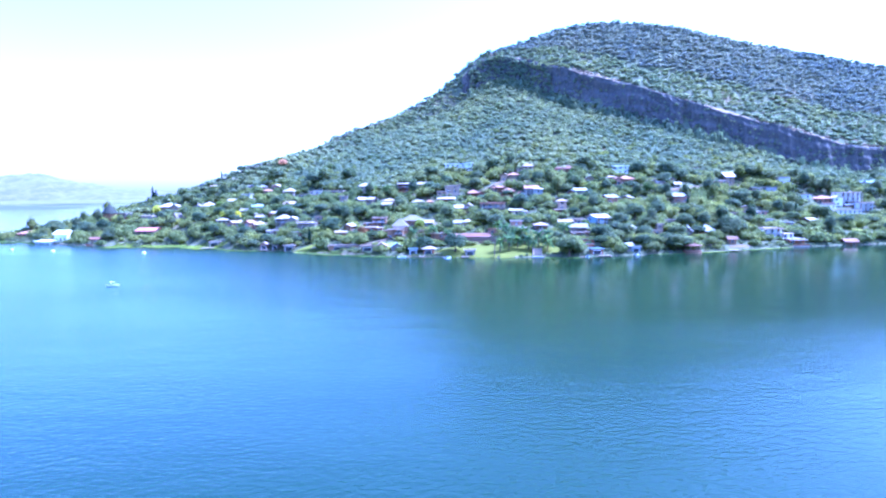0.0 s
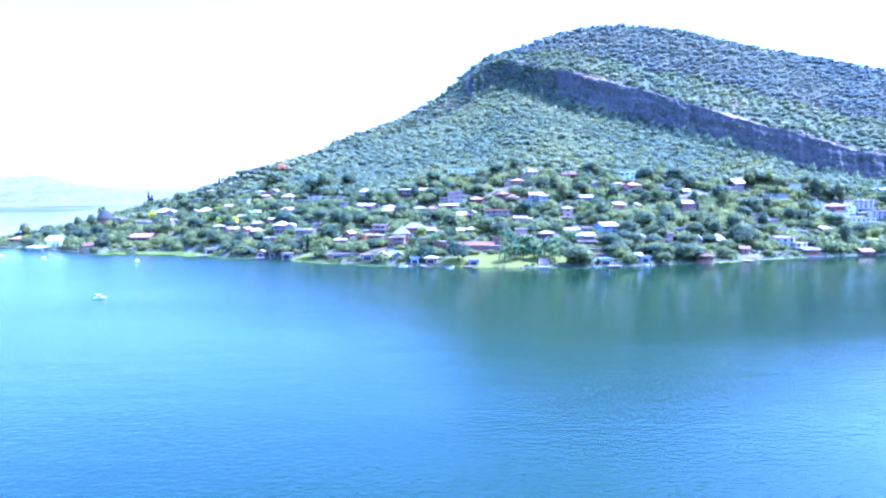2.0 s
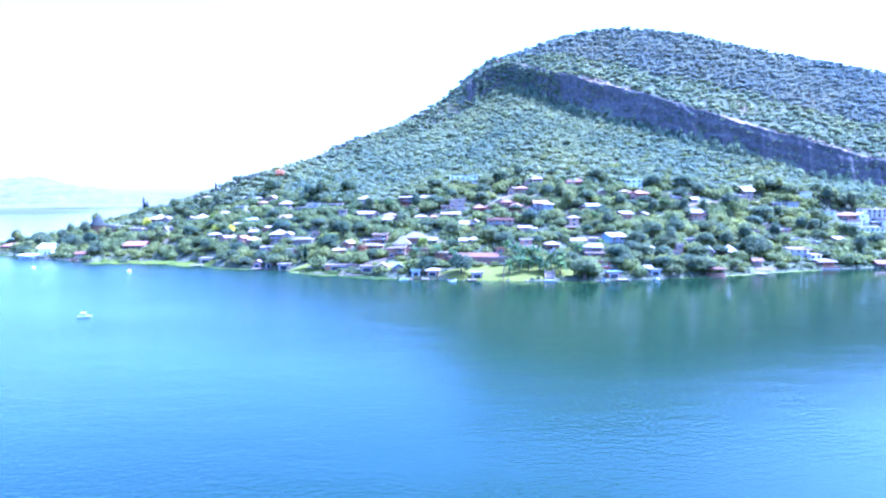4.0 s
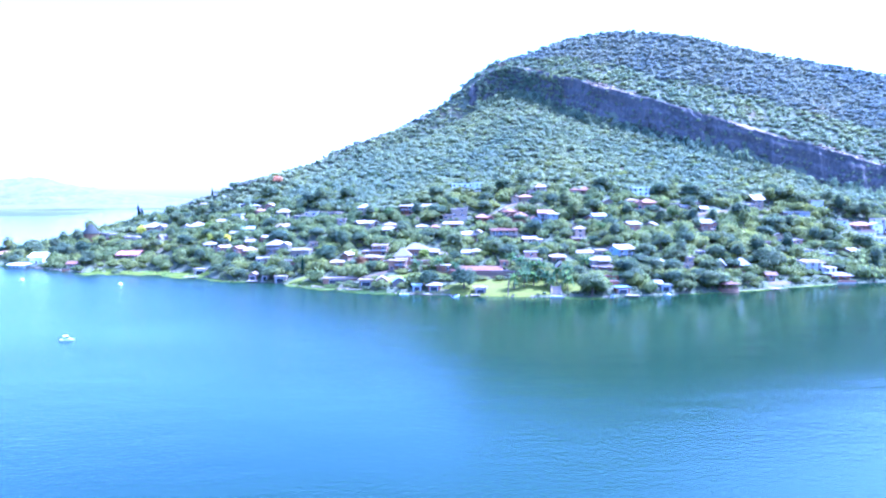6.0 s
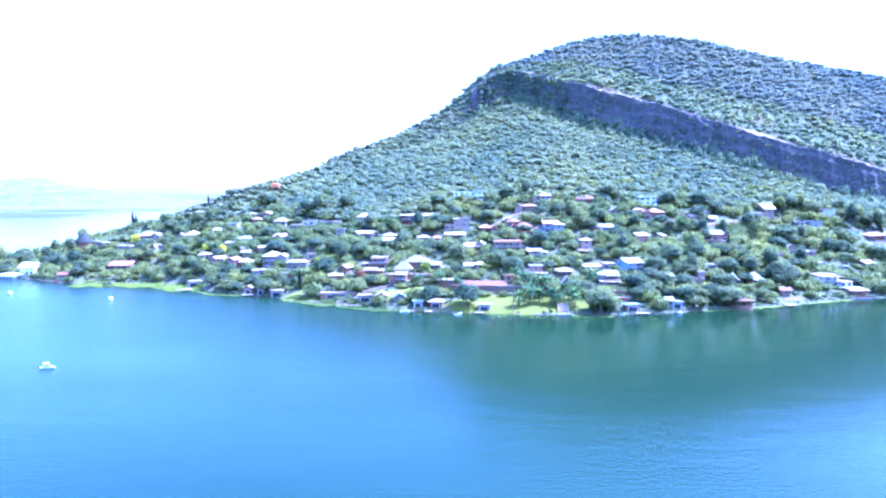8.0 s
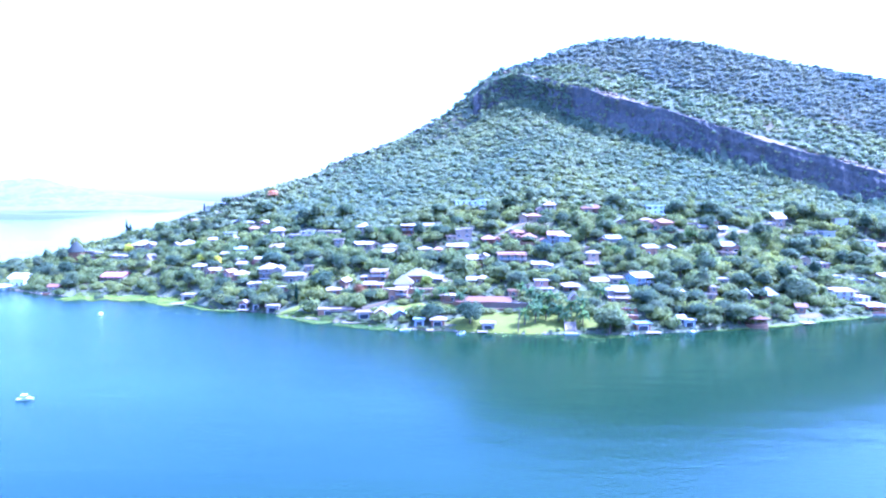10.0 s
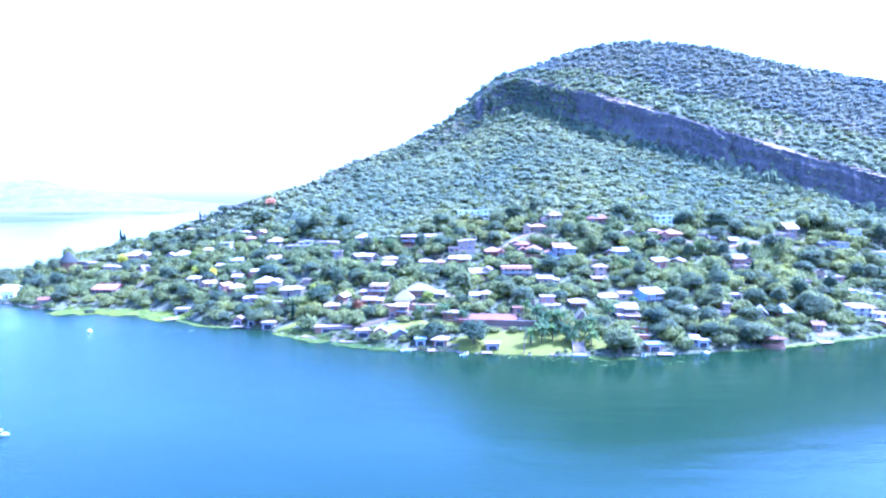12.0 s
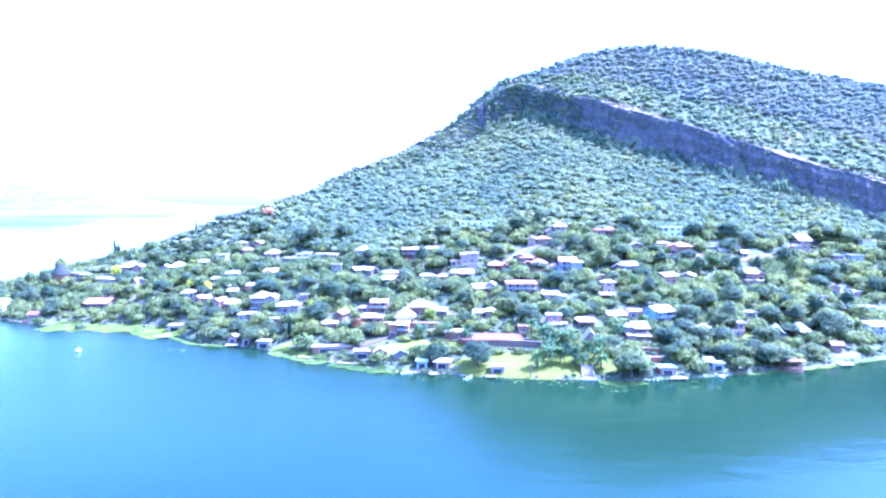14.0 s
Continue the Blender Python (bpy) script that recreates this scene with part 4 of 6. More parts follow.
house(-188.4, 467.4, 16.6, 9.5, 1, "hip", "roof_white", "grey", 12, "grey-walled house with a white hipped roof among garden trees", veranda=True, rise=2.9)
house(-190.9, 495.5, 7.2, 5.7, 1, "hip", "roof_cream", "pink", 0, "salmon-pink house with a cream hipped roof on the wooded slope", rise=1.3)
house(-175.7, 497.9, 3.8, 3.5, 1, "gable", "roof_white", "cream", 20, "cream-walled cottage with a white gabled roof between dense green trees", rise=1.3)
house(-164.7, 459.5, 5.4, 4.3, 1, "gable", "roof_white", "white", -10, "white-walled cottage with a white gabled roof above the lake", rise=1.3)
house(-152.3, 458.6, 9.7, 7.8, 2, "flat", "roof_white", "pale_blue", 0, "two-storey pale blue house with a white flat roof among garden trees")
house(-158.3, 486.9, 8.5, 6.8, 1, "hip", "roof_grey", "grey", 10, "grey-walled house with a grey hipped roof on the wooded slope", rise=1.5)
house(-148.8, 480.4, 5.4, 4.3, 1, "hip", "roof_grey", "cream", -8, "cream-walled cottage with a grey hipped roof between dense green trees", rise=1.3)
house(-139.9, 465.2, 6.6, 5.2, 1, "hip", "roof_orange", "cream", 0, "cream-walled house with a terracotta hipped roof above the lake", rise=1.3)
house(-135.8, 473.6, 6.9, 5.3, 1, "gable", "roof_white", "pink", 80, "salmon-pink cottage with a white gabled roof among garden trees", rise=1.3)
house(-121.8, 449.4, 12.3, 9.5, 2, "hip", "roof_white", "grey", 0, "two-storey grey-walled house with a white hipped roof on the wooded slope", veranda=True, rise=2.2)
house(-104.2, 442.6, 14.2, 9.5, 1, "flat", "roof_white", "white", 3, "white-walled house with a white flat roof between dense green trees")
house(-100.5, 447.3, 8.7, 7.0, 1, "flat", "roof_white", "pale_blue", 0, "pale blue house with a white flat roof above the lake")
house(-85.8, 442.4, 14.5, 9.5, 1, "flat", "roof_white", "cream", -3, "cream-walled house with a white flat roof among garden trees")
house(-75.8, 417.5, 4.9, 3.9, 2, "flat", "roof_white", "white", 0, "two-storey white-walled cottage with a white flat roof on the wooded slope")
house(-114.8, 427.2, 9.0, 7.2, 1, "gable", "roof_cream", "brown", 35, "brown-brick house with a cream gabled roof between dense green trees", veranda=True, rise=1.6)
house(-144.7, 426.4, 3.9, 3.5, 1, "gable", "roof_white", "grey", -15, "grey-walled cottage with a white gabled roof above the lake", rise=1.3)
house(-138.0, 431.7, 5.9, 4.7, 1, "gable", "roof_blue", "pale_blue", 20, "pale blue house with a blue-grey gabled roof among garden trees", rise=1.3)
house(-131.0, 413.7, 4.3, 3.5, 1, "hip", "roof_white", "white", 0, "white-walled cottage with a white hipped roof on the wooded slope", rise=1.3)
house(-156.6, 416.5, 6.9, 5.5, 1, "hip", "roof_white", "pale_blue", 8, "pale blue house with a white hipped roof between dense green trees", veranda=True, rise=1.3)
house(-143.0, 406.8, 9.1, 7.3, 1, "hip", "roof_cream", "pink", -12, "salmon-pink house with a cream hipped roof above the lake", rise=1.6)
house(-130.7, 392.4, 6.0, 4.0, 2, "gable", "roof_orange", "pink", 75, "two-storey salmon-pink cottage with a terracotta gabled roof among garden trees", rise=1.3)
house(-128.4, 407.1, 4.2, 3.5, 1, "gable", "roof_white", "cream", 0, "cream-walled cottage with a white gabled roof on the wooded slope", rise=1.3)
house(-123.4, 394.8, 8.7, 7.0, 1, "hip", "roof_cream", "pink", 5, "salmon-pink house with a cream hipped roof between dense green trees", veranda=True, rise=1.6)
house(-119.7, 410.5, 4.3, 3.5, 1, "mono", "roof_white", "pink", 15, "salmon-pink cottage with a white sloping roof above the lake", rise=0.9)
house(-106.1, 391.4, 13.1, 9.5, 2, "hip", "roof_white", "grey", 0, "two-storey grey-walled house with a white hipped roof among garden trees", veranda=True, rise=2.3)
house(-91.2, 382.0, 11.5, 9.2, 1.5, "flat", "roof_white", "grey", -3, "grey-walled house with a white flat roof on the wooded slope", veranda=True)
house(-86.8, 390.9, 3.6, 3.5, 1, "flat", "roof_white", "cream", 0, "cream-walled cottage with a white flat roof between dense green trees")
house(-110.5, 380.3, 11.0, 8.8, 1, "flat", "roof_white", "grey", 4, "grey-walled house with a white flat roof above the lake")
house(-94.6, 369.6, 5.2, 4.2, 1, "flat", "roof_white", "pink", 0, "salmon-pink cottage with a white flat roof among garden trees")
house(-63.0, 364.4, 6.0, 3.5, 1.5, "gable", "roof_white", "brown", 75, "brown-brick cottage with a white gabled roof on the wooded slope", rise=1.3)
house(-66.9, 358.1, 5.5, 4.4, 1, "mono", "roof_cream", "brown", 10, "brown-brick cottage with a cream sloping roof between dense green trees", rise=0.9)
house(-65.5, 436.5, 13.0, 9.5, 2, "hip", "roof_white", "white", 0, "two-storey white-walled house with a white hipped roof above the lake", chimney=True, rise=2.3)
house(-54.4, 441.4, 13.2, 9.5, 1, "hip", "roof_white", "cream", -6, "cream-walled house with a white hipped roof among garden trees", veranda=True, rise=2.3)
house(-36.7, 429.7, 8.3, 6.7, 2, "mono", "roof_white", "brick", 0, "two-storey red-brick house with a white sloping roof on the wooded slope", veranda=True, rise=0.9)
house(-25.1, 431.6, 5.8, 4.7, 1, "gable", "roof_white", "white", 0, "white-walled house with a white gabled roof between dense green trees", rise=1.3)
house(-63.5, 414.9, 5.5, 4.4, 1, "gable", "roof_white", "grey", 40, "grey-walled cottage with a white gabled roof above the lake", rise=1.3)
house(-56.5, 413.0, 4.9, 3.9, 1, "gable", "roof_white", "cream", -40, "cream-walled cottage with a white gabled roof among garden trees", rise=1.3)
house(-44.9, 408.3, 7.2, 5.8, 1, "hip", "roof_cream", "cream", 20, "cream-walled house with a cream hipped roof on the wooded slope", rise=1.3)
house(-44.7, 401.5, 6.4, 5.2, 1, "gable", "roof_white", "white", -20, "white-walled house with a white gabled roof between dense green trees", veranda=True, rise=1.3)
house(-25.5, 400.8, 7.0, 5.6, 1, "hip", "roof_white", "cream", 10, "cream-walled house with a white hipped roof above the lake", rise=1.3)
house(-18.1, 397.5, 3.2, 3.5, 1, "hip", "roof_orange", "pink", 0, "salmon-pink cottage with a terracotta hipped roof among garden trees", rise=1.3)
house(-4.1, 417.1, 10.3, 8.2, 2, "flat", "roof_white", "white", 0, "two-storey white-walled house with a white flat roof on the wooded slope")
house(-10.8, 413.6, 6.0, 4.8, 1, "flat", "roof_white", "cream", 0, "cream-walled cottage with a white flat roof between dense green trees")
house(-8.0, 402.5, 11.7, 9.3, 1, "mono", "roof_white", "brown", 0, "brown-brick house with a white sloping roof above the lake", veranda=True, rise=0.9)
house(-0.5, 457.8, 19.7, 9.5, 1.9, "flat", "bright", "bright", 0, "bright white house with a white flat roof among garden trees", clear=True)
house(7.6, 454.7, 4.0, 3.5, 2, "flat", "bright", "bright", 0, "two-storey bright white cottage with a flat roof on the slope")
house(11.0, 407.8, 10.7, 8.5, 1, "hip", "roof_orange", "brick", 0, "red-brick house with a terracotta hipped roof between dense green trees", veranda=True, rise=1.9)
house(22.2, 414.7, 6.0, 3.5, 1, "gable", "roof_white", "cream", 90, "cream-walled cottage with a white gabled roof above the lake", rise=1.3)
house(25.7, 413.5, 7.8, 6.3, 1, "hip", "roof_orange", "cream", 0, "cream-walled house with a terracotta hipped roof among garden trees", veranda=True, rise=1.4)
house(29.8, 407.8, 12.4, 9.5, 1, "hip", "roof_orange", "brown", -3, "brown-brick house with a terracotta hipped roof on the wooded slope", rise=2.2)
house(43.5, 403.7, 13.0, 9.3, 2, "gable", "roof_orange", "pale_blue", 0, "pale blue house with a terracotta gabled roof between green trees", open_front=True, veranda=True, rise=1.6)
house(49.2, 399.2, 5.7, 4.6, 2, "hip", "roof_white", "pale_blue", 10, "two-storey pale blue cottage with a white hipped roof above the lake", rise=1.3)
house(45.6, 446.9, 12.6, 9.5, 2, "hip", "roof_cream", "white", 0, "two-storey white-walled house with a cream hipped roof among garden trees", veranda=True, chimney=True, rise=2.2)
house(73.0, 445.2, 14.1, 9.5, 1, "hip", "roof_red", "pink", 0, "salmon-pink house with a red hipped roof on the wooded slope", veranda=True, rise=2.5)
house(30.8, 431.4, 6.0, 4.5, 1.5, "gable", "roof_cream", "cream", 80, "cream-walled cottage with a cream gabled roof between dense green trees", rise=1.3)
house(36.9, 432.7, 8.3, 6.7, 1.5, "hip", "roof_orange", "cream", 5, "cream-walled house with a terracotta hipped roof above the lake", rise=1.5)
house(20.4, 383.2, 15.8, 9.5, 2, "flat", "roof_orange", "cream", 0, "two-storey cream-walled house with a terracotta flat roof among garden trees", open_front=True, clear=True, veranda=True)
house(35.5, 375.1, 10.6, 8.5, 1, "mono", "roof_white", "cream", -3, "cream-walled house with a white sloping roof on the wooded slope", open_front=True, rise=0.9)
house(1.3, 385.2, 8.3, 6.6, 1, "gable", "roof_white", "pink", 15, "salmon-pink house with a white gabled roof between dense green trees", veranda=True, rise=1.5)
house(6.3, 385.7, 6.0, 3.5, 1, "gable", "roof_white", "white", 80, "white-walled cottage with a white gabled roof above the lake", rise=1.3)
house(-16.6, 364.3, 5.6, 4.5, 1, "gable", "roof_white", "grey", -35, "grey-walled cottage with a white gabled roof among garden trees", rise=1.3)
house(-12.1, 359.2, 3.4, 3.5, 1, "gable", "roof_cream", "cream", 10, "cream-walled cottage with a cream gabled roof on the wooded slope", rise=1.3)
house(5.1, 360.9, 4.5, 3.6, 1, "hip", "roof_white", "white", 0, "white-walled cottage with a white hipped roof between dense green trees", rise=1.3)
house(-0.5, 359.6, 3.2, 3.5, 1, "gable", "roof_grey", "grey", 0, "grey-walled cottage with a grey gabled roof above the lake", rise=1.3)
house(4.6, 334.8, 25.0, 9.5, 1, "gable", "roof_red", "brown", -1, "brown-brick house with a red gabled roof among garden trees", open_front=True, clear=True, rise=1.5)
house(-11.2, 341.5, 8.0, 6.4, 1, "flat", "roof_cream", "brown", 0, "brown-brick house with a cream flat roof on the wooded slope", open_front=True, clear=True)
house(18.2, 342.9, 4.1, 3.5, 1, "flat", "roof_orange", "pink", 0, "salmon-pink cottage with a terracotta flat roof between dense green trees")
house(23.3, 350.4, 5.2, 4.2, 1, "flat", "roof_white", "cream", 0, "cream-walled cottage with a white flat roof above the lake")
house(31.5, 347.7, 6.6, 5.3, 2, "flat", "roof_white", "pink", 0, "two-storey salmon-pink house with a white flat roof among garden trees")
house(32.6, 347.5, 9.1, 7.3, 1, "flat", "roof_white", "white", 3, "white-walled house with a white flat roof on the wooded slope", open_front=True, veranda=True)
house(44.9, 348.1, 7.1, 5.7, 1, "hip", "roof_cream", "brown", 0, "brown-brick house with a cream hipped roof between dense green trees", open_front=True, veranda=True, rise=1.3)
house(43.7, 330.8, 6.0, 3.5, 1, "gable", "straw", "cream", 85, "cream-walled cottage with a bleached thatched gabled roof above the lake", rise=3.2)
house(-49.5, 375.7, 14.5, 9.5, 2, "flat", "roof_cream", "brown", 0, "two-storey brown-brick house with a cream flat roof among garden trees", open_front=True, veranda=True)
house(-26.8, 368.5, 12.0, 9.5, 1.5, "thatch", "straw", "brown", 0, "brown-brick house with a bleached thatched steep roof on the wooded slope", clear=True, rise=3.2)
house(-32.9, 356.9, 8.2, 6.6, 1.5, "thatch", "straw", "brown", 0, "brown-brick house with a bleached thatched steep roof between dense green trees", open_front=True, clear=True, veranda=True, rise=4.0)
house(-48.2, 363.9, 10.3, 8.2, 1, "flat", "roof_cream", "brick", 0, "red-brick house with a cream flat roof above the lake", open_front=True, veranda=True)
house(-34.5, 347.6, 9.2, 7.3, 2, "flat", "roof_cream", "brown", 0, "two-storey brown-brick house with a cream flat roof among garden trees", open_front=True, veranda=True)
house(61.0, 377.9, 5.3, 4.2, 2, "hip", "roof_cream", "cream", 0, "two-storey cream-walled cottage with a cream hipped roof on the wooded slope", rise=1.3)
house(58.9, 373.3, 7.3, 5.8, 1, "flat", "roof_cream", "brown", 0, "brown-brick house with a cream flat roof between dense green trees", veranda=True)
house(70.6, 398.6, 6.0, 4.0, 1, "gable", "roof_grey", "brown", 70, "brown-brick cottage with a grey gabled roof above the lake", rise=1.3)
house(75.2, 398.4, 7.4, 5.9, 1.5, "gable", "roof_grey", "pale_blue", 10, "pale blue house with a grey gabled roof among garden trees", veranda=True, rise=1.4)
house(86.4, 425.4, 7.3, 5.6, 1, "gable", "roof_grey", "cream", 80, "cream-walled cottage with a grey gabled roof on the wooded slope", rise=1.3)
house(112.3, 451.0, 11.9, 9.5, 2, "flat", "bright", "bright", 0, "two-storey bright white house with a white flat roof between trees", clear=True)
house(102.1, 430.9, 6.3, 5.1, 1, "hip", "roof_cream", "pink", 0, "salmon-pink house with a cream hipped roof above the lake", rise=1.3)
house(108.8, 427.7, 13.1, 9.5, 1.5, "hip", "roof_orange", "pink", 4, "salmon-pink house with a terracotta hipped roof among garden trees", veranda=True, rise=2.3)
house(91.3, 388.7, 8.3, 6.6, 1.5, "gable", "roof_grey", "brown", 30, "brown-brick house with a grey gabled roof on the wooded slope", rise=1.5)
house(103.6, 393.9, 7.3, 5.6, 1, "gable", "roof_white", "cream", 60, "cream-walled cottage with a white gabled roof between dense green trees", rise=1.3)
house(77.1, 353.2, 9.5, 8.0, 2, "gable", "roof_white", "blue", 24, "two-storey bright blue house with a white gabled roof above the lake", open_front=True, veranda=True, rise=1.6)
house(66.5, 357.7, 10.4, 8.3, 1, "flat", "roof_cream", "cream", 0, "cream-walled house with a cream flat roof among garden trees")
house(59.2, 353.2, 7.3, 5.8, 1, "mono", "roof_cream", "brown", 0, "brown-brick house with a cream sloping roof on the wooded slope", rise=0.9)
house(63.4, 340.1, 9.2, 7.4, 1.5, "gable", "roof_grey", "grey", 5, "grey-walled house with a grey gabled roof between dense green trees", open_front=True, veranda=True, rise=1.7)
house(63.6, 336.4, 9.6, 7.7, 1, "flat", "roof_cream", "brown", 0, "brown-brick house with a cream flat roof above the lake", open_front=True, veranda=True)
house(188.2, 454.9, 10.1, 8.1, 2, "mono", "roof_white", "cream", -5, "two-storey cream-walled house with a white sloping roof among garden trees", rise=3.5)
house(178.9, 449.5, 7.2, 5.7, 1, "flat", "roof_white", "pink", 0, "salmon-pink house with a white flat roof on the wooded slope")
house(128.6, 432.8, 7.5, 6.0, 1, "flat", "roof_white", "white", 0, "white-walled house with a white flat roof between dense green trees")
house(133.4, 427.7, 4.4, 3.5, 1, "gable", "roof_white", "grey", 10, "grey-walled cottage with a white gabled roof above the lake", rise=1.3)
house(144.7, 437.4, 6.0, 3.9, 1, "gable", "roof_grey", "cream", 80, "cream-walled cottage with a grey gabled roof among garden trees", rise=1.3)
house(145.3, 428.0, 3.2, 3.5, 1, "gable", "roof_white", "white", 0, "white-walled cottage with a white gabled roof on the wooded slope", rise=1.3)
house(139.2, 402.9, 10.3, 8.3, 1.5, "gable", "roof_grey", "pink", -8, "salmon-pink house with a grey gabled roof between dense green trees", veranda=True, rise=1.8)
house(135.4, 395.6, 8.9, 7.1, 1, "flat", "roof_cream", "cream", 0, "cream-walled house with a cream flat roof above the lake")
house(172.2, 468.2, 9.6, 7.7, 1, "flat", "roof_grey", "cream", 0, "cream-walled house with a grey flat roof among garden trees")
house(203.7, 444.1, 5.8, 4.6, 1, "flat", "roof_blue", "white", 0, "white-walled cottage with a blue-grey flat roof on the wooded slope")
house(181.2, 407.1, 7.6, 5.8, 1.5, "gable", "roof_white", "cream", 75, "cream-walled house with a white gabled roof between dense green trees", rise=1.3)
house(189.1, 407.6, 9.8, 7.9, 1, "flat", "roof_white", "pink", 0, "salmon-pink house with a white flat roof above the lake")
house(164.6, 389.3, 5.4, 4.3, 1, "flat", "roof_white", "white", 5, "white-walled cottage with a white flat roof among garden trees")
house(118.0, 359.9, 5.4, 4.3, 1, "flat", "roof_white", "grey", 0, "grey-walled cottage with a white flat roof on the wooded slope")
house(107.7, 343.2, 3.2, 3.5, 2, "flat", "roof_white", "cream", 0, "two-storey cream-walled cottage with a white flat roof between dense green trees")
house(105.7, 341.4, 4.5, 3.6, 1, "flat", "roof_white", "cream", 0, "cream-walled cottage with a white flat roof above the lake")
house(122.8, 343.2, 6.0, 4.0, 1, "gable", "roof_grey", "grey", 70, "grey-walled cottage with a grey gabled roof among garden trees", rise=3.0)
house(134.1, 347.6, 7.5, 6.0, 1, "thatch", "roof_grey", "brown", 0, "brown-brick house with a grey steep roof on the wooded slope", rise=3.5)
house(92.7, 342.5, 3.2, 3.5, 1, "hip", "roof_white", "grey", 0, "grey-walled cottage with a white hipped roof between dense green trees", rise=1.3)
house(88.2, 339.8, 3.2, 3.5, 1, "gable", "roof_grey", "grey", 30, "grey-walled cottage with a grey gabled roof above the lake", rise=1.3)
house(-274.0, 432.5, 11.0, 8.0, 1.8, "gable", "bright", "bright", -10, "bright white house with a white gabled roof at the lake shore", clear=True, rise=2.6)
house(-283.5, 427.5, 15.0, 8.0, 1, "mono", "bright", "bright", -20, "bright white house with a white sloping roof at the lake shore", clear=True, rise=0.9)
house(-325.9, 471.5, 12.1, 9.5, 1, "hip", "roof_orange", "pink", 0, "salmon-pink house with a terracotta hipped roof at the lake shore", clear=True, veranda=True, rise=2.1)
house(230.7, 462.0, 8.7, 7.0, 1.8, "flat", "roof_white", "bright", 0, "bright white house with a white flat roof above the lake", open_front=True)
house(214.2, 445.1, 7.6, 6.1, 1.3, "flat", "roof_cream", "pale_blue", 0, "pale blue house with a cream flat roof among garden trees", open_front=True)
house(245.0, 436.4, 12.1, 9.5, 1, "hip", "roof_orange", "pink", 0, "salmon-pink house with a terracotta hipped roof on the wooded slope", clear=True, veranda=True, rise=2.1)
house(260.6, 436.1, 15.5, 9.5, 3, "flat", "roof_white", "bright", 8, "three-storey bright white house with a white flat roof between trees", clear=True, veranda=True, chimney=True)
house(251.5, 431.2, 7.9, 6.1, 2, "gable", "roof_white", "bright", 80, "two-storey bright white house with a white gabled roof above the lake", clear=True, rise=1.3)
house(265.7, 427.5, 11.6, 9.3, 2, "flat", "roof_white", "bright", 8, "two-storey bright white house with a white flat roof among garden trees", clear=True, veranda=True)
house(239.4, 426.2, 15.2, 9.5, 1, "flat", "roof_white", "bright", 4, "bright white house with a white flat roof on the wooded slope", clear=True)
house(250.7, 421.3, 20.7, 9.5, 1, "flat", "roof_white", "bright", 4, "bright white house with a white flat roof between dense green trees", clear=True)
house(234.7, 439.6, 9.0, 7.2, 1, "flat", "roof_cream", "bright", -20, "bright white house with a cream flat roof above the lake", clear=True)
house(293.2, 469.1, 10.7, 8.6, 1, "gable", "roof_blue", "grey", 0, "grey-walled house with a blue-grey gabled roof among garden trees", veranda=True, rise=1.9)
house(183.5, 383.1, 5.8, 4.7, 1.5, "flat", "roof_white", "blue", 0, "bright blue cottage with a white flat roof on the wooded slope")
house(213.1, 392.3, 7.5, 6.0, 1, "gable", "roof_white", "cream", 30, "cream-walled house with a white gabled roof between dense green trees", veranda=True, rise=1.4)
house(195.0, 385.3, 8.5, 6.8, 1, "flat", "roof_blue", "cream", 0, "cream-walled house with a blue-grey flat roof above the lake")
house(177.9, 362.7, 18.4, 9.5, 2, "flat", "roof_cream", "bright", 0, "two-storey bright white house with a cream flat roof among trees", open_front=True, veranda=True)
house(184.0, 352.9, 9.5, 7.6, 1, "flat", "roof_white", "brick", 0, "red-brick house with a white flat roof at the lake shore", clear=True, veranda=True)
house(215.4, 355.0, 6.4, 5.0, 0.9, "gable", "roof_red", "brown", 0, "brown-brick house with a red gabled roof at the lake shore", clear=True, veranda=True, rise=1.4)

# ---- boathouses along the water ----
house(-149.8, 385.3, 7.3, 5.9, 0.95, "flat", "roof_white", "white", 3, "white boathouse with a flat terrace roof beside the reeds", name="boathouse", mouth=True, base=0.50, group="boathouses along the shore")
house(-110.8, 357.3, 4.1, 3.5, 0.95, "gable", "roof_cream", "pink", -2, "small pink boathouse under dark trees", name="boathouse", mouth=True, base=0.71, group="boathouses along the shore", rise=1.3, end_on=True)
house(-103.8, 354.6, 3.0, 3.5, 0.95, "gable", "roof_grey", "white", 5, "small grey-roofed boathouse under dark trees", name="boathouse", mouth=True, base=0.83, group="boathouses along the shore", rise=1.2, end_on=True)
house(-94.2, 350.3, 6.4, 5.1, 0.95, "flat", "roof_white", "white", -1, "white flat-roofed boathouse at the water", name="boathouse", mouth=True, base=0.53, group="boathouses along the shore")
house(-61.7, 337.4, 17.5, 6.0, 0.85, "flat", "roof_cream", "brown", 6, "long brown boathouse with a flat cream roof", name="boathouse", mouth=True, base=1.59, group="boathouses along the shore")
house(-47.5, 327.7, 6.8, 5.2, 0.95, "flat", "roof_cream", "cream", 5, "cream boathouse with a wide dark door", name="boathouse", mouth=True, base=1.71, group="boathouses along the shore")
house(-39.9, 326.1, 5.2, 5.0, 0.9, "gable", "roof_cream", "pink", 5, "salmon-pink gabled cottage beside the jetty", name="boathouse", mouth=False, base=2.0, group="boathouses along the shore", rise=1.7, end_on=True)
house(-31.9, 324.0, 5.3, 5.0, 0.85, "gable", "roof_blue", "grey", 12, "low grey cottage with a blue-grey gabled roof", name="boathouse", mouth=False, base=2.0, group="boathouses along the shore", rise=1.7, end_on=True)
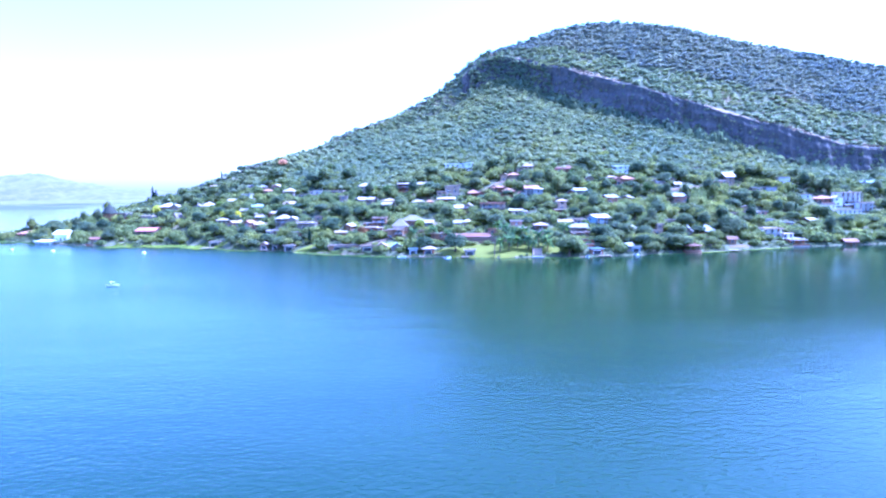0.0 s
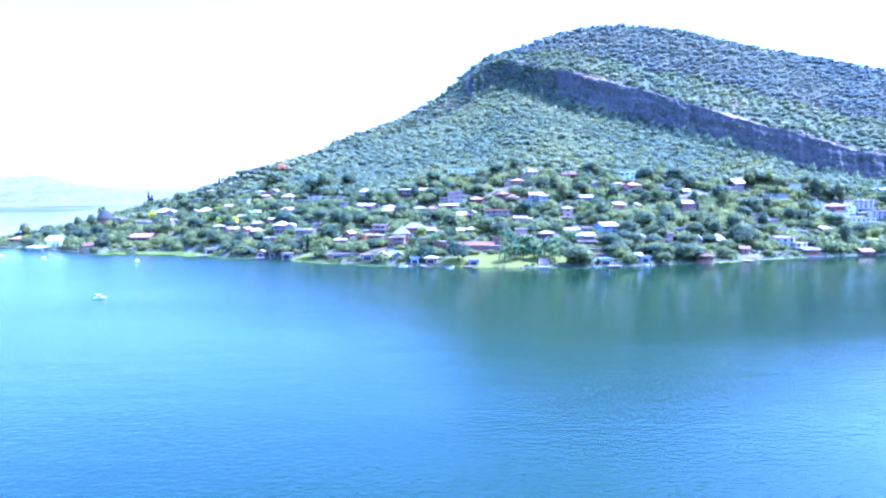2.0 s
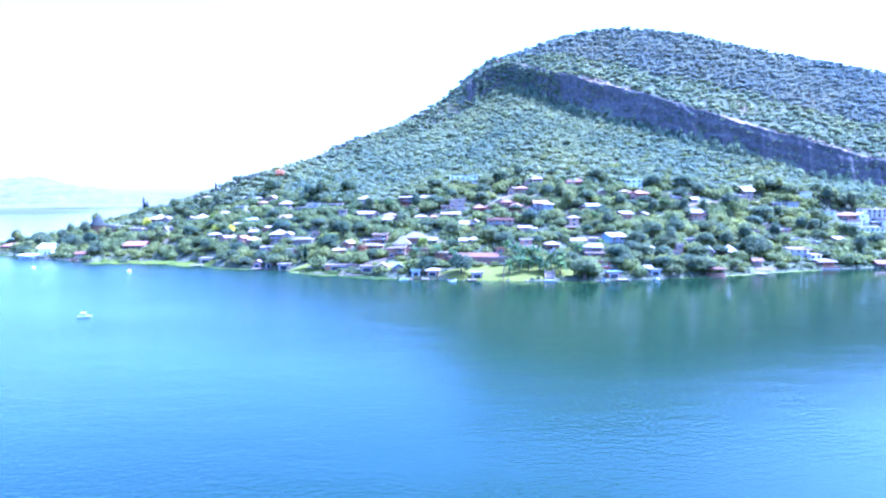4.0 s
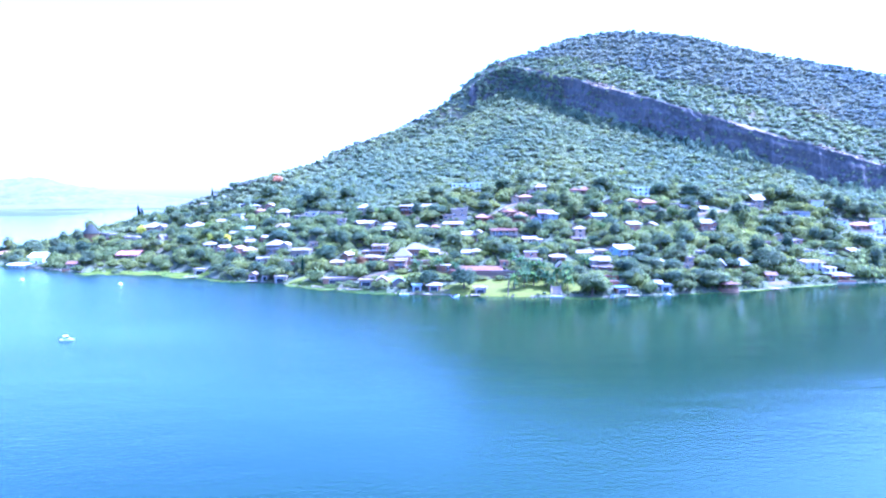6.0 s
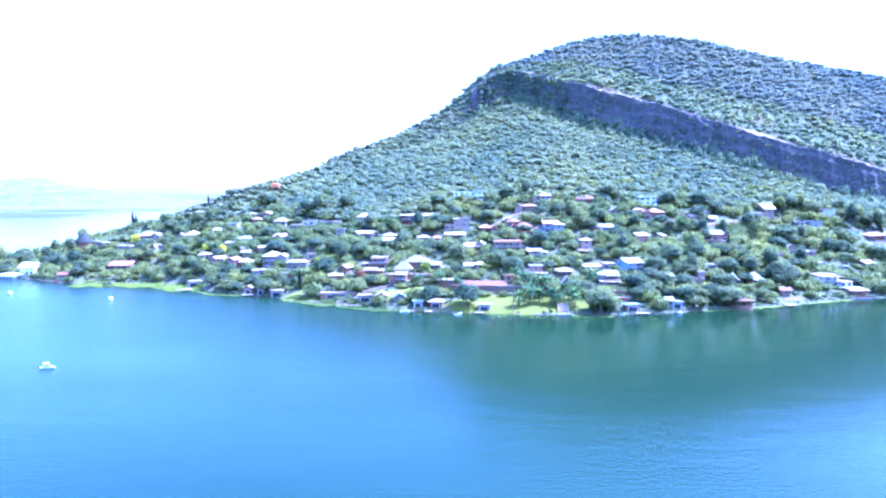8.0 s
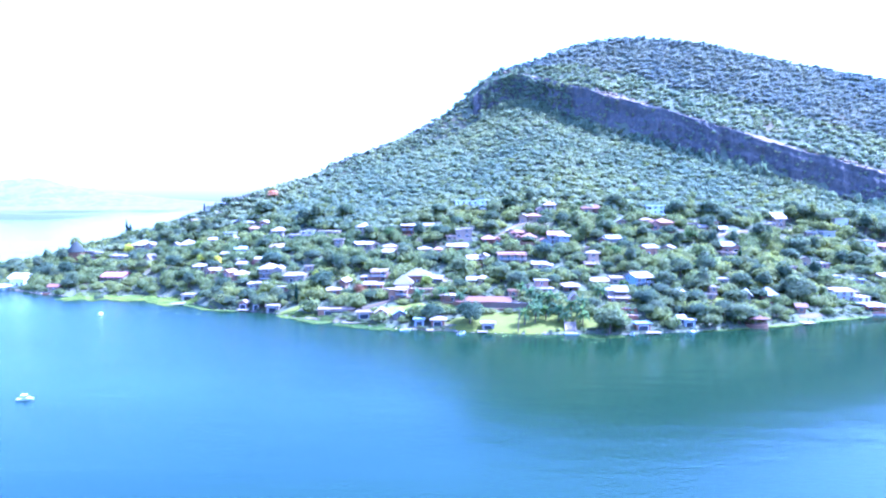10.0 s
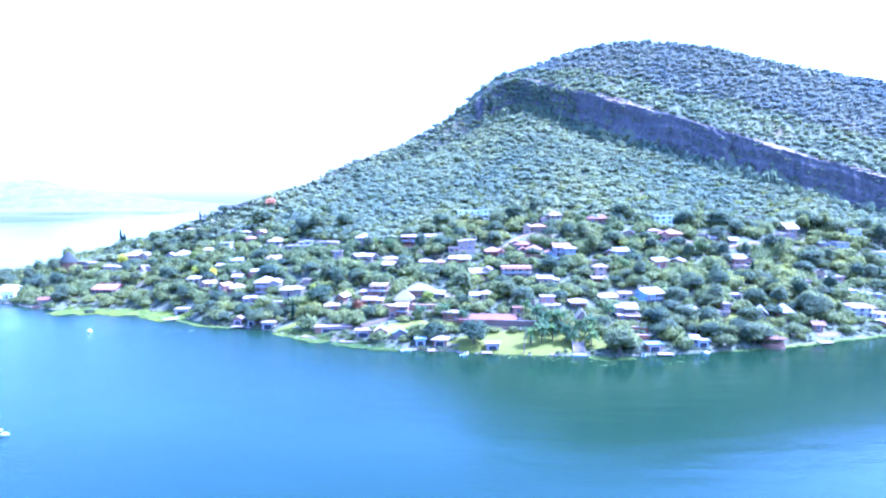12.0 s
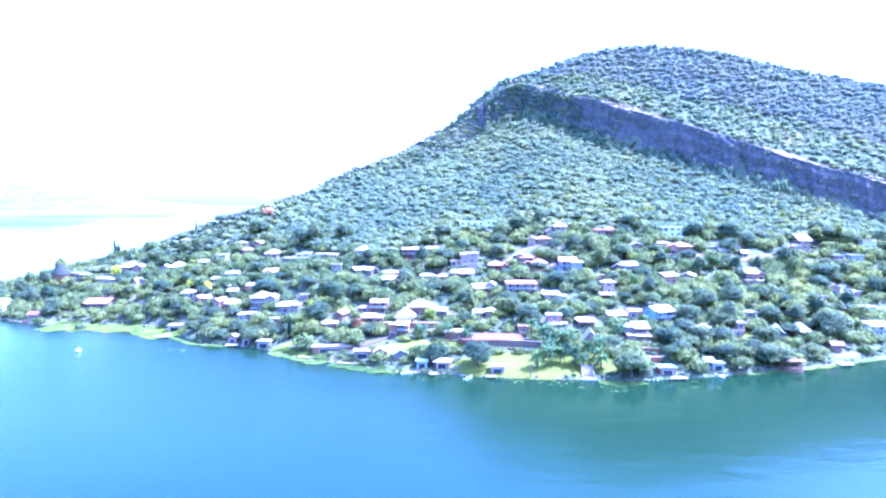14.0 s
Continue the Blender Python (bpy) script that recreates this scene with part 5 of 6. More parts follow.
house(-22.7, 315.1, 3.8, 3.5, 0.95, "flat", "roof_blue", "pale_blue", 2, "blue-grey boathouse in the shade of trees", name="boathouse", mouth=True, base=1.02, group="boathouses along the shore")
house(-14.8, 314.4, 5.0, 4.0, 0.95, "hip", "roof_white", "brick", -6, "brick boathouse with a white roof at the water", name="boathouse", mouth=True, base=1.12, group="boathouses along the shore")
house(5.5, 309.0, 4.9, 3.9, 0.95, "flat", "roof_white", "white", 1, "white boathouse with a dark door and slipway", name="boathouse", mouth=True, base=0.69, group="boathouses along the shore")
house(66.8, 308.5, 5.7, 4.5, 0.95, "flat", "roof_blue", "brown", 6, "dark boathouse with a blue-grey roof and deck", name="boathouse", mouth=True, base=0.78, group="boathouses along the shore")
house(87.2, 313.6, 4.1, 3.5, 0.95, "flat", "roof_white", "pale_blue", -3, "pale blue boathouse with a dark opening", name="boathouse", mouth=True, base=1.11, group="boathouses along the shore")
house(83.9, 314.2, 2.0, 3.5, 0.95, "gable", "roof_grey", "grey", 4, "small grey shed beside the boathouse", name="boathouse", mouth=False, base=1.75, group="boathouses along the shore")
house(144.2, 338.0, 3.6, 3.5, 0.95, "gable", "roof_red", "brown", -6, "small red-roofed hut near the shore", name="boathouse", mouth=False, base=2.54, group="boathouses along the shore")
# ---- trees that stand out by size or colour ----
tree("yellow", -223.8, 464.5, 1.25, 0, group="flowering trees")
tree("yellow", -446.2, 758.5, 0.90, 67, group="flowering trees")
tree("yellow", -262.6, 457.6, 0.90, 134, group="flowering trees")
tree("yellow", -80.1, 377.6, 0.80, 201, group="flowering trees")
tree("yellow", -81.5, 360.0, 0.60, 268, group="flowering trees")
tree("yellow", -74.0, 391.2, 0.75, 335, group="flowering trees")
tree("yellow", -159.4, 423.3, 0.90, 42, group="flowering trees")
tree("yellow", -145.6, 414.8, 0.95, 109, group="flowering trees")
tree("lime", -21.8, 357.5, 1.00, 176, group="flowering trees")
tree("lime", 81.9, 404.4, 0.90, 243, group="flowering trees")
tree("lime", 72.6, 380.4, 1.10, 310, group="flowering trees")
tree("lime", 65.9, 446.6, 0.70, 17, group="flowering trees")
tree("lime", 120.0, 407.2, 1.30, 84, group="flowering trees")
tree("lime", -170.5, 449.6, 1.00, 151, group="flowering trees")
tree("lime", -57.5, 428.2, 1.00, 218, group="flowering trees")
tree("lime", -47.1, 421.5, 1.20, 285, group="flowering trees")
tree("lime", 69.0, 346.1, 0.80, 352, group="flowering trees")
tree("pink", -141.5, 511.9, 1.00, 59, group="flowering trees")
tree("reddish", -119.9, 402.1, 0.80, 126, group="flowering trees")
tree("reddish", -53.9, 352.1, 0.90, 193, group="flowering trees")
tree("great", -1.6, 313.2, 0.85, 260, group="large shade trees")
tree("great", 53.0, 303.0, 0.90, 327, group="large shade trees")
tree("great", -6.4, 351.5, 0.50, 34, group="large shade trees")
tree("great", 102.2, 345.4, 0.75, 101, group="large shade trees")
tree("great", 100.4, 363.9, 0.80, 168, group="large shade trees")
tree("great", 148.0, 349.0, 1.00, 235, group="large shade trees")
tree("great", 20.9, 350.2, 0.75, 302, group="large shade trees")
tree("great", 27.6, 334.5, 0.55, 9, group="large shade trees")
tree("great", 140.4, 370.5, 0.60, 76, group="large shade trees")
tree("great", 113.8, 368.9, 0.80, 143, group="large shade trees")
tree("great", -17.0, 318.0, 0.65, 210, group="large shade trees")
tree("great", 72.6, 330.0, 0.60, 277, group="large shade trees")
tree("great", 96.1, 312.6, 0.50, 344, group="large shade trees")
tree("great", 109.1, 318.1, 0.45, 51, group="large shade trees")
tree("great", 129.2, 327.9, 0.50, 118, group="large shade trees")
tree("great", 50.9, 324.0, 0.50, 185, group="large shade trees")
tree("great", -52.6, 341.4, 0.45, 252, group="large shade trees")
tree("great", 37.6, 382.8, 0.70, 319, group="large shade trees")
tree("great", 204.8, 470.6, 0.70, 26, group="large shade trees")
tree("great", 214.9, 463.9, 0.60, 93, group="large shade trees")
tree("great", 74.2, 365.9, 0.50, 160, group="large shade trees")
tree("great", -98.2, 465.8, 0.80, 227, group="large shade trees")
tree("great", -79.8, 462.6, 0.80, 294, group="large shade trees")
tree("great", -100.7, 352.6, 0.60, 1, group="large shade trees")
tree("great", -201.6, 389.8, 0.40, 68, group="large shade trees")
tree("great", -231.2, 410.4, 0.60, 135, group="large shade trees")
tree("great", -254.0, 434.9, 0.60, 202, group="large shade trees")
tree("great", -95.5, 361.0, 0.50, 269, group="large shade trees")
tree("great", -125.6, 366.3, 0.50, 336, group="large shade trees")
tree("great", 15.0, 448.4, 0.60, 43, group="large shade trees")
tree("great", 12.4, 429.8, 0.70, 110, group="large shade trees")
tree("great", 42.9, 422.1, 0.60, 177, group="large shade trees")
tree("great", 52.6, 425.1, 0.60, 244, group="large shade trees")
for x, y, size, turn, kind in ((71.5, 317.5, 0.7, 20, "round1"), (76.5, 321.0, 0.75, 75, "round2"), (81.0, 325.5, 0.8, 140, "round0"), (73.5, 325.0, 0.8, 210, "tall1"), (92.5, 319.5, 0.75, 260, "round3"), (99.5, 320.5, 0.7, 310, "round1"), (105.5, 325.0, 0.75, 15, "round2"), (124.0, 327.5, 0.7, 95, "low1"), (87.0, 331.0, 0.9, 160, "round3"), (96.5, 331.5, 0.95, 250, "round0")):
    tree(kind, x, y, size, turn, wide=1.15)
for x, y, size, turn, kind in ((-297.0, 447.0, 1.0, 40, "round0"), (-291.0, 453.0, 1.1, 85, "round2"), (-284.5, 448.0, 0.9, 150, "round1"), (-301.0, 456.0, 1.0, 220, "round3"), (-279.0, 455.0, 1.05, 275, "tall0"), (-307.0, 451.0, 0.8, 320, "low1"), (-268.0, 447.5, 1.0, 10, "round0"), (-262.0, 437.0, 0.9, 105, "round2"), (-312.0, 459.0, 0.8, 195, "low0")):
    tree(kind, x, y, size, turn, wide=1.1)
column_tree(-239.2, 492.8, 13, 1.9, "dark slim cypress rising above the other trees", -0.9)
column_tree(-237.3, 493.6, 10, 1.7, "dark slim cypress rising above the other trees", -0.6)
column_tree(137.2, 384.5, 9, 1.1, "dark slim cypress rising above the other trees", 0)
column_tree(-83.5, 351.1, 10, 1.0, "dark slim cypress rising above the other trees", 0)
column_tree(-188.0, 501.2, 7, 0.7, "dark slim cypress rising above the other trees", 0)
column_tree(210.2, 402.0, 10, 1.1, "dark slim cypress rising above the other trees", 0)
palm_tree(20.4, 310.6, 6, 945)
palm_tree(24.9, 312.4, 6.5, 965)
palm_tree(34.5, 312.2, 6.5, 1010)
palm_tree(36.4, 310.6, 5, 1020)
palm_tree(43.0, 312.0, 6, 1050)
palm_tree(43.4, 308.8, 5, 1055)
palm_tree(29.5, 314.5, 5, 985)
palm_tree(20.7, 335.8, 7, 935)
palm_tree(30.9, 324.8, 6, 985)
palm_tree(-13.5, 336.9, 6, 790)
palm_tree(-5.2, 333.1, 5.5, 825)
palm_tree(-24.5, 340.5, 5, 745)
palm_tree(55.5, 334.3, 5, 1085)
palm_tree(24.5, 325.5, 8.5, 31)
palm_tree(28.2, 322.6, 7.5, 32)
palm_tree(33.5, 321.4, 8, 33)
palm_tree(26.2, 318.6, 7, 34)
palm_tree(39.8, 315.4, 7, 35)
palm_tree(45.0, 317.5, 7.5, 36)
# ---- garden trees between the houses ----
def blocked(x, y, margin):
    for hx, hy, w, d, z, h in HOMES:
        if abs(x - hx) < w / 2 + margin and abs(y - hy) < d / 2 + margin:
            return True
    return False


def headroom(x, y, share=0.72):
    """How tall a plant may be here without hiding the house that looks over it to the lake."""
    room = 99.0
    g = land(x, y)
    for hx, hy, w, d, z, h in HOMES:
        if 0 < hy - y < 26 and abs(x - hx) < w / 2 + 3.5:
            room = min(room, z + h * (share if h > 1.6 else 1.0) - g + (hy - y) * 0.06)
    return room


def shore_y(x):
    return float(np.interp(x, SHORE[:, 0], SHORE[:, 1]))


def village_top(x):
    return float(np.interp(x, VILLAGE[:, 0], VILLAGE[:, 1]))


LAWNS = [(236, 381, 8, 3), (-2, 353, 8, 3.5), (34, 369, 8, 3), (105, 341, 9, 2.5), (-9, 332, 6, 4), (-82, 346, 9, 2.2), (22, 313.5, 34, 9.0), (-28, 331, 13, 7.5), (-190, 397, 34, 2.5)]


REEDS = [
    ("bright green reed bed floating along the shore", 27, [(-222, 395), (-205, 393), (-183, 392), (-160, 384), (-146, 372)]),
    ("thin green fringe of reeds below dark trees", 3.5, [(-146, 370), (-129, 356), (-112, 352)]),
    ("bright green floating plants beside the jetty", 12, [(-88, 343), (-76, 334), (-62, 325)]),
    ("bright green water plants in front of boathouses", 11, [(-59, 323), (-43, 315), (-31, 311)]),
    ("green mat of water plants below the lawn", 7, [(41, 300.5), (50, 298), (57, 299.5)]),
    ("pale green plants along the stony shore", 3, [(92, 309), (106, 313.5), (112, 315)]),
    ("pale green plants fringing the far shore", 3.5, [(118, 317), (135, 323), (150, 330), (176, 341)]),
    ("green reeds round the low spit", 8, [(-340, 455), (-305, 436), (-285, 427)]),
]


GARDEN_PATH = [(-50, 335.5), (-42.7, 339.9), (-37.8, 343.7), (-27.4, 345.6), (-13.8, 347.2)]
DRIVE = [(13, 409), (20.5, 418.1), (25.3, 424.5), (36, 430)]
FAR_DRIVE = [(136, 418), (148.3, 425.4), (161, 433.9)]
CLEARED = [(3.2, GARDEN_PATH), (4.5, DRIVE), (5.0, FAR_DRIVE), (5.0, [(30, 421), (42, 421)]), (3.5, [(184, 432), (198, 440)]), (3.0, [(2, 328.5), (30, 326.5)]), (2.0, [(61, 316), (66, 316)]), (2.6, [(141, 332), (153, 337.5)]), (5.0, [(228, 375), (244, 378)]), (3.6, [(110, 420), (122, 422.5)])]


def on_lawn(x, y):
    for text, wide, pts in REEDS:
        if wide > 4:
            for a, b in zip(pts, pts[1:]):
                t = min(1, max(0, ((x - a[0]) * (b[0] - a[0]) + (y - a[1]) * (b[1] - a[1])) / ((b[0] - a[0]) ** 2 + (b[1] - a[1]) ** 2)))
                if math.hypot(x - a[0] - t * (b[0] - a[0]), y - a[1] - t * (b[1] - a[1])) < wide * 0.32 + 1.0:
                    return True
    if abs(x - 38) < 4 and y < 314:
        return True
    for wide, pts in CLEARED:
        for a, b in zip(pts, pts[1:]):
            t = min(1, max(0, ((x - a[0]) * (b[0] - a[0]) + (y - a[1]) * (b[1] - a[1])) / ((b[0] - a[0]) ** 2 + (b[1] - a[1]) ** 2)))
            if math.hypot(x - a[0] - t * (b[0] - a[0]), y - a[1] - t * (b[1] - a[1])) < wide:
                return True
    return any(((x - a) / b) ** 2 + ((y - c) / d) ** 2 < 1 for a, c, b, d in LAWNS)


rng = random.Random(21)
spots = []
for x in np.arange(-345, 330, 5.8):
    for y in np.arange(300, 506, 5.8):
        px, py = x + rng.uniform(-2.8, 2.8), y + rng.uniform(-2.8, 2.8)
        if py < shore_y(px) + 2.2 or py > (village_top(px) + 9 if px > -170 else 505) or on_lawn(px, py) or blocked(px, py, 0.8) or (px < -296 and py < 455):
            continue
        spots.append((px, py))
rng.shuffle(spots)
shrub_spots = []
planted = 0
for x, y in spots:
    room = headroom(x, y, rng.choice((0.35, 0.45, 0.6, 0.75, 1.1)))
    size = rng.uniform(0.75, 1.2)
    if planted < 290 and room > 4.5:
        if room > 9 and not (x < -170 and y > 480):
            key = rng.choice(("round0", "round1", "round2", "round3", "tall0", "tall1", "tall2", "low0", "low1"))
            size = min(size, room / 11.5)
        else:
            key = rng.choice(("low0", "low1", "low2"))
            size = min(size, room / 5.4)
        tree(key, x, y, size, rng.uniform(0, 360), wide=rng.uniform(0.95, 1.3))
        planted += 1
    else:
        shrub_spots.append((x, y, min(room, 7.5)))

# ---- shrubs and bushes: too many to count ----
BUSHES = []
brng = np.random.default_rng(3)
for i in range(10):
    n = 2 + i % 2
    lobes = [(0, 0, 0.45, 0.66, 0.66, 0.5)] + [(0.5 * math.cos(k * 2.3 + i), 0.5 * math.sin(k * 2.3 + i), 0.3 + 0.3 * brng.random(), 0.42, 0.42, 0.36) for k in range(n)]
    BUSHES.append(crown(brng, lobes, 36, 0.2, cores=1))
SMALL = []
for i in range(14):
    lobes = [(0, 0, 0.5, 0.6, 0.6, 0.44)]
    for k in range(2 + i % 2):
        a = i * 2.1 + k * 2.6
        lobes.append((0.5 * math.cos(a), 0.5 * math.sin(a), 0.42 + 0.3 * brng.random(), 0.42, 0.42, 0.34))
    SMALL.append(crown(brng, lobes, 44, 0.23, 0.74, 0.45, 0.26, 1))
BIG = []
for i in range(12):
    lobes = [(0, 0, 0.42, 0.86, 0.86, 0.5)]
    for k in range(6 + i % 4):
        a, t, s = k * 2.4 + i, brng.random(), brng.uniform(0.28, 0.42)
        lobes.append(((0.72 - 0.5 * t * t) * math.cos(a), (0.72 - 0.5 * t * t) * math.sin(a), 0.3 + 0.42 * t, s, s, s * 0.7))
    BIG.append(crown(brng, lobes, 210, 0.108, 0.74, 0.4, 0.34, 3))


def thicket(name, places, mat, label, shapes=BUSHES):
    """Many bushes in one mesh. places: rows of x, y, z, radius, height."""
    vs, qs, ts, off = [], [], [], 0
    for i, (x, y, z, r, h) in enumerate(places):
        v, f, k = shapes[i % len(shapes)]
        a = i * 1.7
        c, s = math.cos(a), math.sin(a)
        w = np.empty_like(v)
        w[:, 0] = x + r * (v[:, 0] * c - v[:, 1] * s)
        w[:, 1] = y + r * (v[:, 0] * s + v[:, 1] * c)
        w[:, 2] = z + h * (v[:, 2] - 0.12)
        vs.append(w)
        qs.append(f[:k] + off)
        ts.append(f[k:] + off)
        off += len(v)
    q, t = np.concatenate(qs), np.concatenate(ts)
    me = joined(name, np.concatenate(vs), np.concatenate([q, t]), len(q), [M[mat]])
    return tagged(new(name, me), label, "bushes", kind="stuff")


places, big_places = [], []
for x, y, room in shrub_spots:
    r = rng.choice((2.4, 3.0, 3.8, 4.4, 5.2)) * rng.uniform(0.85, 1.1)
    big_places.append((x, y, land(x, y), min(r, 2.0 + room * 0.7), min(max(1.4, room), r * rng.uniform(1.1, 1.7))))
for x in np.arange(-240, 340, 5.2):
    for k in range(17):
        px = x + rng.uniform(-2.4, 2.4)
        py = village_top(px) + 3 + k * 5 + rng.uniform(-2.4, 2.4)
        if rng.random() < 0.15 + 0.047 * k + 0.3 * noise.noise((px * 0.03, py * 0.03, 5)) or blocked(px, py, 1.0) or py > np.interp(px, TALUS[:, 0], TALUS[:, 1]) - 8:
            continue
        r = rng.uniform(1.9, 3.8) * (1 - 0.02 * k)
        big_places.append((px, py, land(px, py), r, r * rng.uniform(1.2, 1.8)))
thicket("garden_trees", big_places, "leaf", "dense green trees and tall shrubs filling the gardens", BIG)
for x in np.arange(-335, 335, 4.4):
    for y in np.arange(298, 508, 4.4):
        px, py = x + rng.uniform(-2, 2), y + rng.uniform(-2, 2)
        if py < shore_y(px) + 0.6 or py > (village_top(px) + 12 if px > -170 else 508) or on_lawn(px, py) or blocked(px, py, 0.8) or rng.random() < 0.1:
            continue
        r = rng.uniform(1.0, 2.6)
        room = headroom(px, py)
        places.append((px, py, land(px, py), r, max(0.6, min(room, r * rng.uniform(0.6, 1.1)))))
for x in np.arange(-300, 330, 1.9):
    for k in range(2):
        px = x + rng.uniform(-1, 1)
        py = shore_y(px) + rng.uniform(0.4, 4.5)
        if on_lawn(px, py) or blocked(px, py, 0.2) or rng.random() < 0.25:
            continue
        r = rng.uniform(0.7, 1.5)
        places.append((px, py, land(px, py), r, min(max(0.6, headroom(px, py)), r * rng.uniform(0.7, 1.2))))
thicket("garden_shrubs", places, "leaf", "dense green garden shrubs and hedges between the houses")

# ---- bushveld on the mountain ----
def ledge_width(x):
    """How wide the bare rock ledge is along the brink of the cliff."""
    return max(0.0, (3.6 if x < 290 else 0.0) + 9.0 * noise.noise((x * 0.03, 4, 1)) + 1.5 * noise.noise((x * 0.13, 4, 1))) * min(1.0, max(0.0, (x - 30) / 55))


places, ridge_places = [], []
for x in np.arange(-260, 420, 3.2):
    i = min(max(int((x - XS[0]) / 2.0), 0), len(XS) - 1)
    ys = SEC_Y[i]
    for y in np.arange(village_top(x) + 4, ys[8] + 6, 3.3):
        px, py = x + rng.uniform(-1.8, 1.8), y + rng.uniform(-1.8, 1.8)
        if ys[5] + 2.0 < py < ys[6] + 1.5 + ledge_width(px) and x > 10:
            continue
        thin = -0.02 + 0.3 * noise.noise((px * 0.025, py * 0.03, 3)) + (0.24 if ys[6] < py < ys[7] + 4 and x > 10 else -0.25 if py > ys[7] and x > 60 else 0.0)
        if rng.random() < thin:
            continue
        r = (rng.uniform(1.5, 2.5) if rng.random() < 0.5 else rng.uniform(2.3, 3.4)) * (1.0 + 0.3 * max(0.0, 1 - (py - village_top(px)) / 90))
        r *= 1.1 + 0.5 * max(0.0, noise.noise((px * 0.05, py * 0.06, 21)))
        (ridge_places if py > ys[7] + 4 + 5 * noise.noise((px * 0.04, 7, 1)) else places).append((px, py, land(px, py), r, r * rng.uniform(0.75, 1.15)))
thicket("mountain_bush", places, "bush", "pale bushveld on the mountain slope, haze in its colour", SMALL)
# the ridge bushes take the material with haze tinted in
thicket("ridge_bush", ridge_places, "hazy_bush", "upper ridge bushveld, blue distance haze tinted into its colour", SMALL)

# trees along the foot of the cliff and in its cracks
places = []
for x in np.arange(12, 440, 1.7):
    i = int((x - XS[0]) / 2.0)
    ys, zs = SEC_Y[i], SEC_Z[i]
    clump = 0.5 + noise.noise((x * 0.045, 2, 8)) + 0.6 * noise.noise((x * 0.15, 5, 8))
    for k in range(3):
        px, py = x + rng.uniform(-1, 1), ys[5] + rng.uniform(-7, 1.5)
        r = rng.uniform(1.3, 3.2) * (0.75 + 0.6 * max(0.0, clump))
        places.append((px, py, land(px, py), r, r * rng.uniform(1.1, 1.8 + 0.8 * max(0.0, clump))))
    if rng.random() < 0.75 * clump:
        px, py = x, ys[5] + rng.uniform(-4, 0)
        r = rng.uniform(2.6, 4.2)
        places.append((px, py, land(px, py), r, r * rng.uniform(1.8, 3.2)))
    for k in range(14 if x < 85 else 7):
        t = rng.uniform(0.02, 0.97) ** (0.9 if x < 85 else 1.7)
        if rng.random() > (0.97 if x < 85 else 0.25 + 0.9 * clump + 0.5 * noise.noise((x * 0.06, t * 3, 12))):
            continue
        r = rng.uniform(0.6, 1.9) * (1.5 if x < 85 else 1.0)
        px, py, pz = cliff_point(x + rng.uniform(-0.8, 0.8), t)
        places.append((px, py - 0.2, pz - 0.5, r, r * rng.uniform(1.0, 1.6)))
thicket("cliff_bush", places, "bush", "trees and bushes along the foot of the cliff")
# ---- lawns, paths, reeds ----
patch("lawn", 24, 315, 38, 11.5, 2, "lawn", "sunlit yellow-green lawn at the lake shore", "lawn", 0.35, None, 4)
patch("lawn", -28, 331, 13, 7.5, 0, "lawn", "sunlit lawn beside the boathouses", "lawn", 0.35, None, 7)
for i, (x, y, wide, deep) in enumerate(LAWNS[:6]):
    patch("lawn", x, y, wide, deep, 6 * i - 10, "lawn", "small sunlit lawn between garden trees", "lawn", 0.4, None, 21 + i)
strip("driveway", DRIVE, 2.6, "path", "pale concrete driveway climbing between houses", "driveway")
strip("driveway", FAR_DRIVE, 3.6, "path", "pale gravel driveway on the slope", "driveway")
strip("garden_path", GARDEN_PATH, 2.6, "path", "pale garden path above the boathouses", "path")
patch("yard", 36, 421, 8, 5.5, 10, "path", "pale gravel yard before a house", "yard", 0.4, None, 11)
patch("bank", 147, 334.5, 7, 2.0, 22, "path", "bare tan bank above the stony shore", "bank", 0.35, None, 31)
patch("yard", 116, 421.5, 9, 3, 12, "path", "bare pale yard below a terracotta house", "yard", 0.4, None, 17)
patch("yard", 191, 436, 9, 4, 25, "path", "bare pale yard on the slope", "yard", 0.4, None, 13)


# ---- reed beds and floating plants ----
def reed_bed(name, points, width, label, seed, high=0.5, flat_part=1.0):
    """A mat of water plants along points of the plan: many short blades on the water."""
    r = np.random.default_rng(seed)
    cs = []
    for (xa, ya), (xb, yb) in zip(points, points[1:]):
        long = math.hypot(xb - xa, yb - ya)
        n = int(long * width * 7.0)
        t, w = r.random(n), r.normal(0, 0.3, n)
        x, y = xa + (xb - xa) * t, ya + (yb - ya) * t
        nx, ny = -(yb - ya) / long, (xb - xa) / long
        edge = np.array([0.7 + 0.6 * noise.noise((a * 0.12, b * 0.12, seed)) for a, b in zip(x, y)])
        w = np.clip(w, -0.5, 0.5) * width * edge
        cs.append(np.stack([x + nx * w, y + ny * w, np.array([max(0.0, land(a, b)) for a, b in zip(x + nx * w, y + ny * w)]) + r.uniform(0.05, high, n)], 1))
    c = np.concatenate(cs)
    nn = r.normal(size=c.shape) * 0.35 + np.array((0, 0, flat_part))
    nn /= np.linalg.norm(nn, axis=1)[:, None]
    v, f = leaf_quads(r, c, nn, 0.42)
    return tagged(new(name, joined(name, v, f, len(f), [M["reed"]])), label, "water plants", kind="stuff")


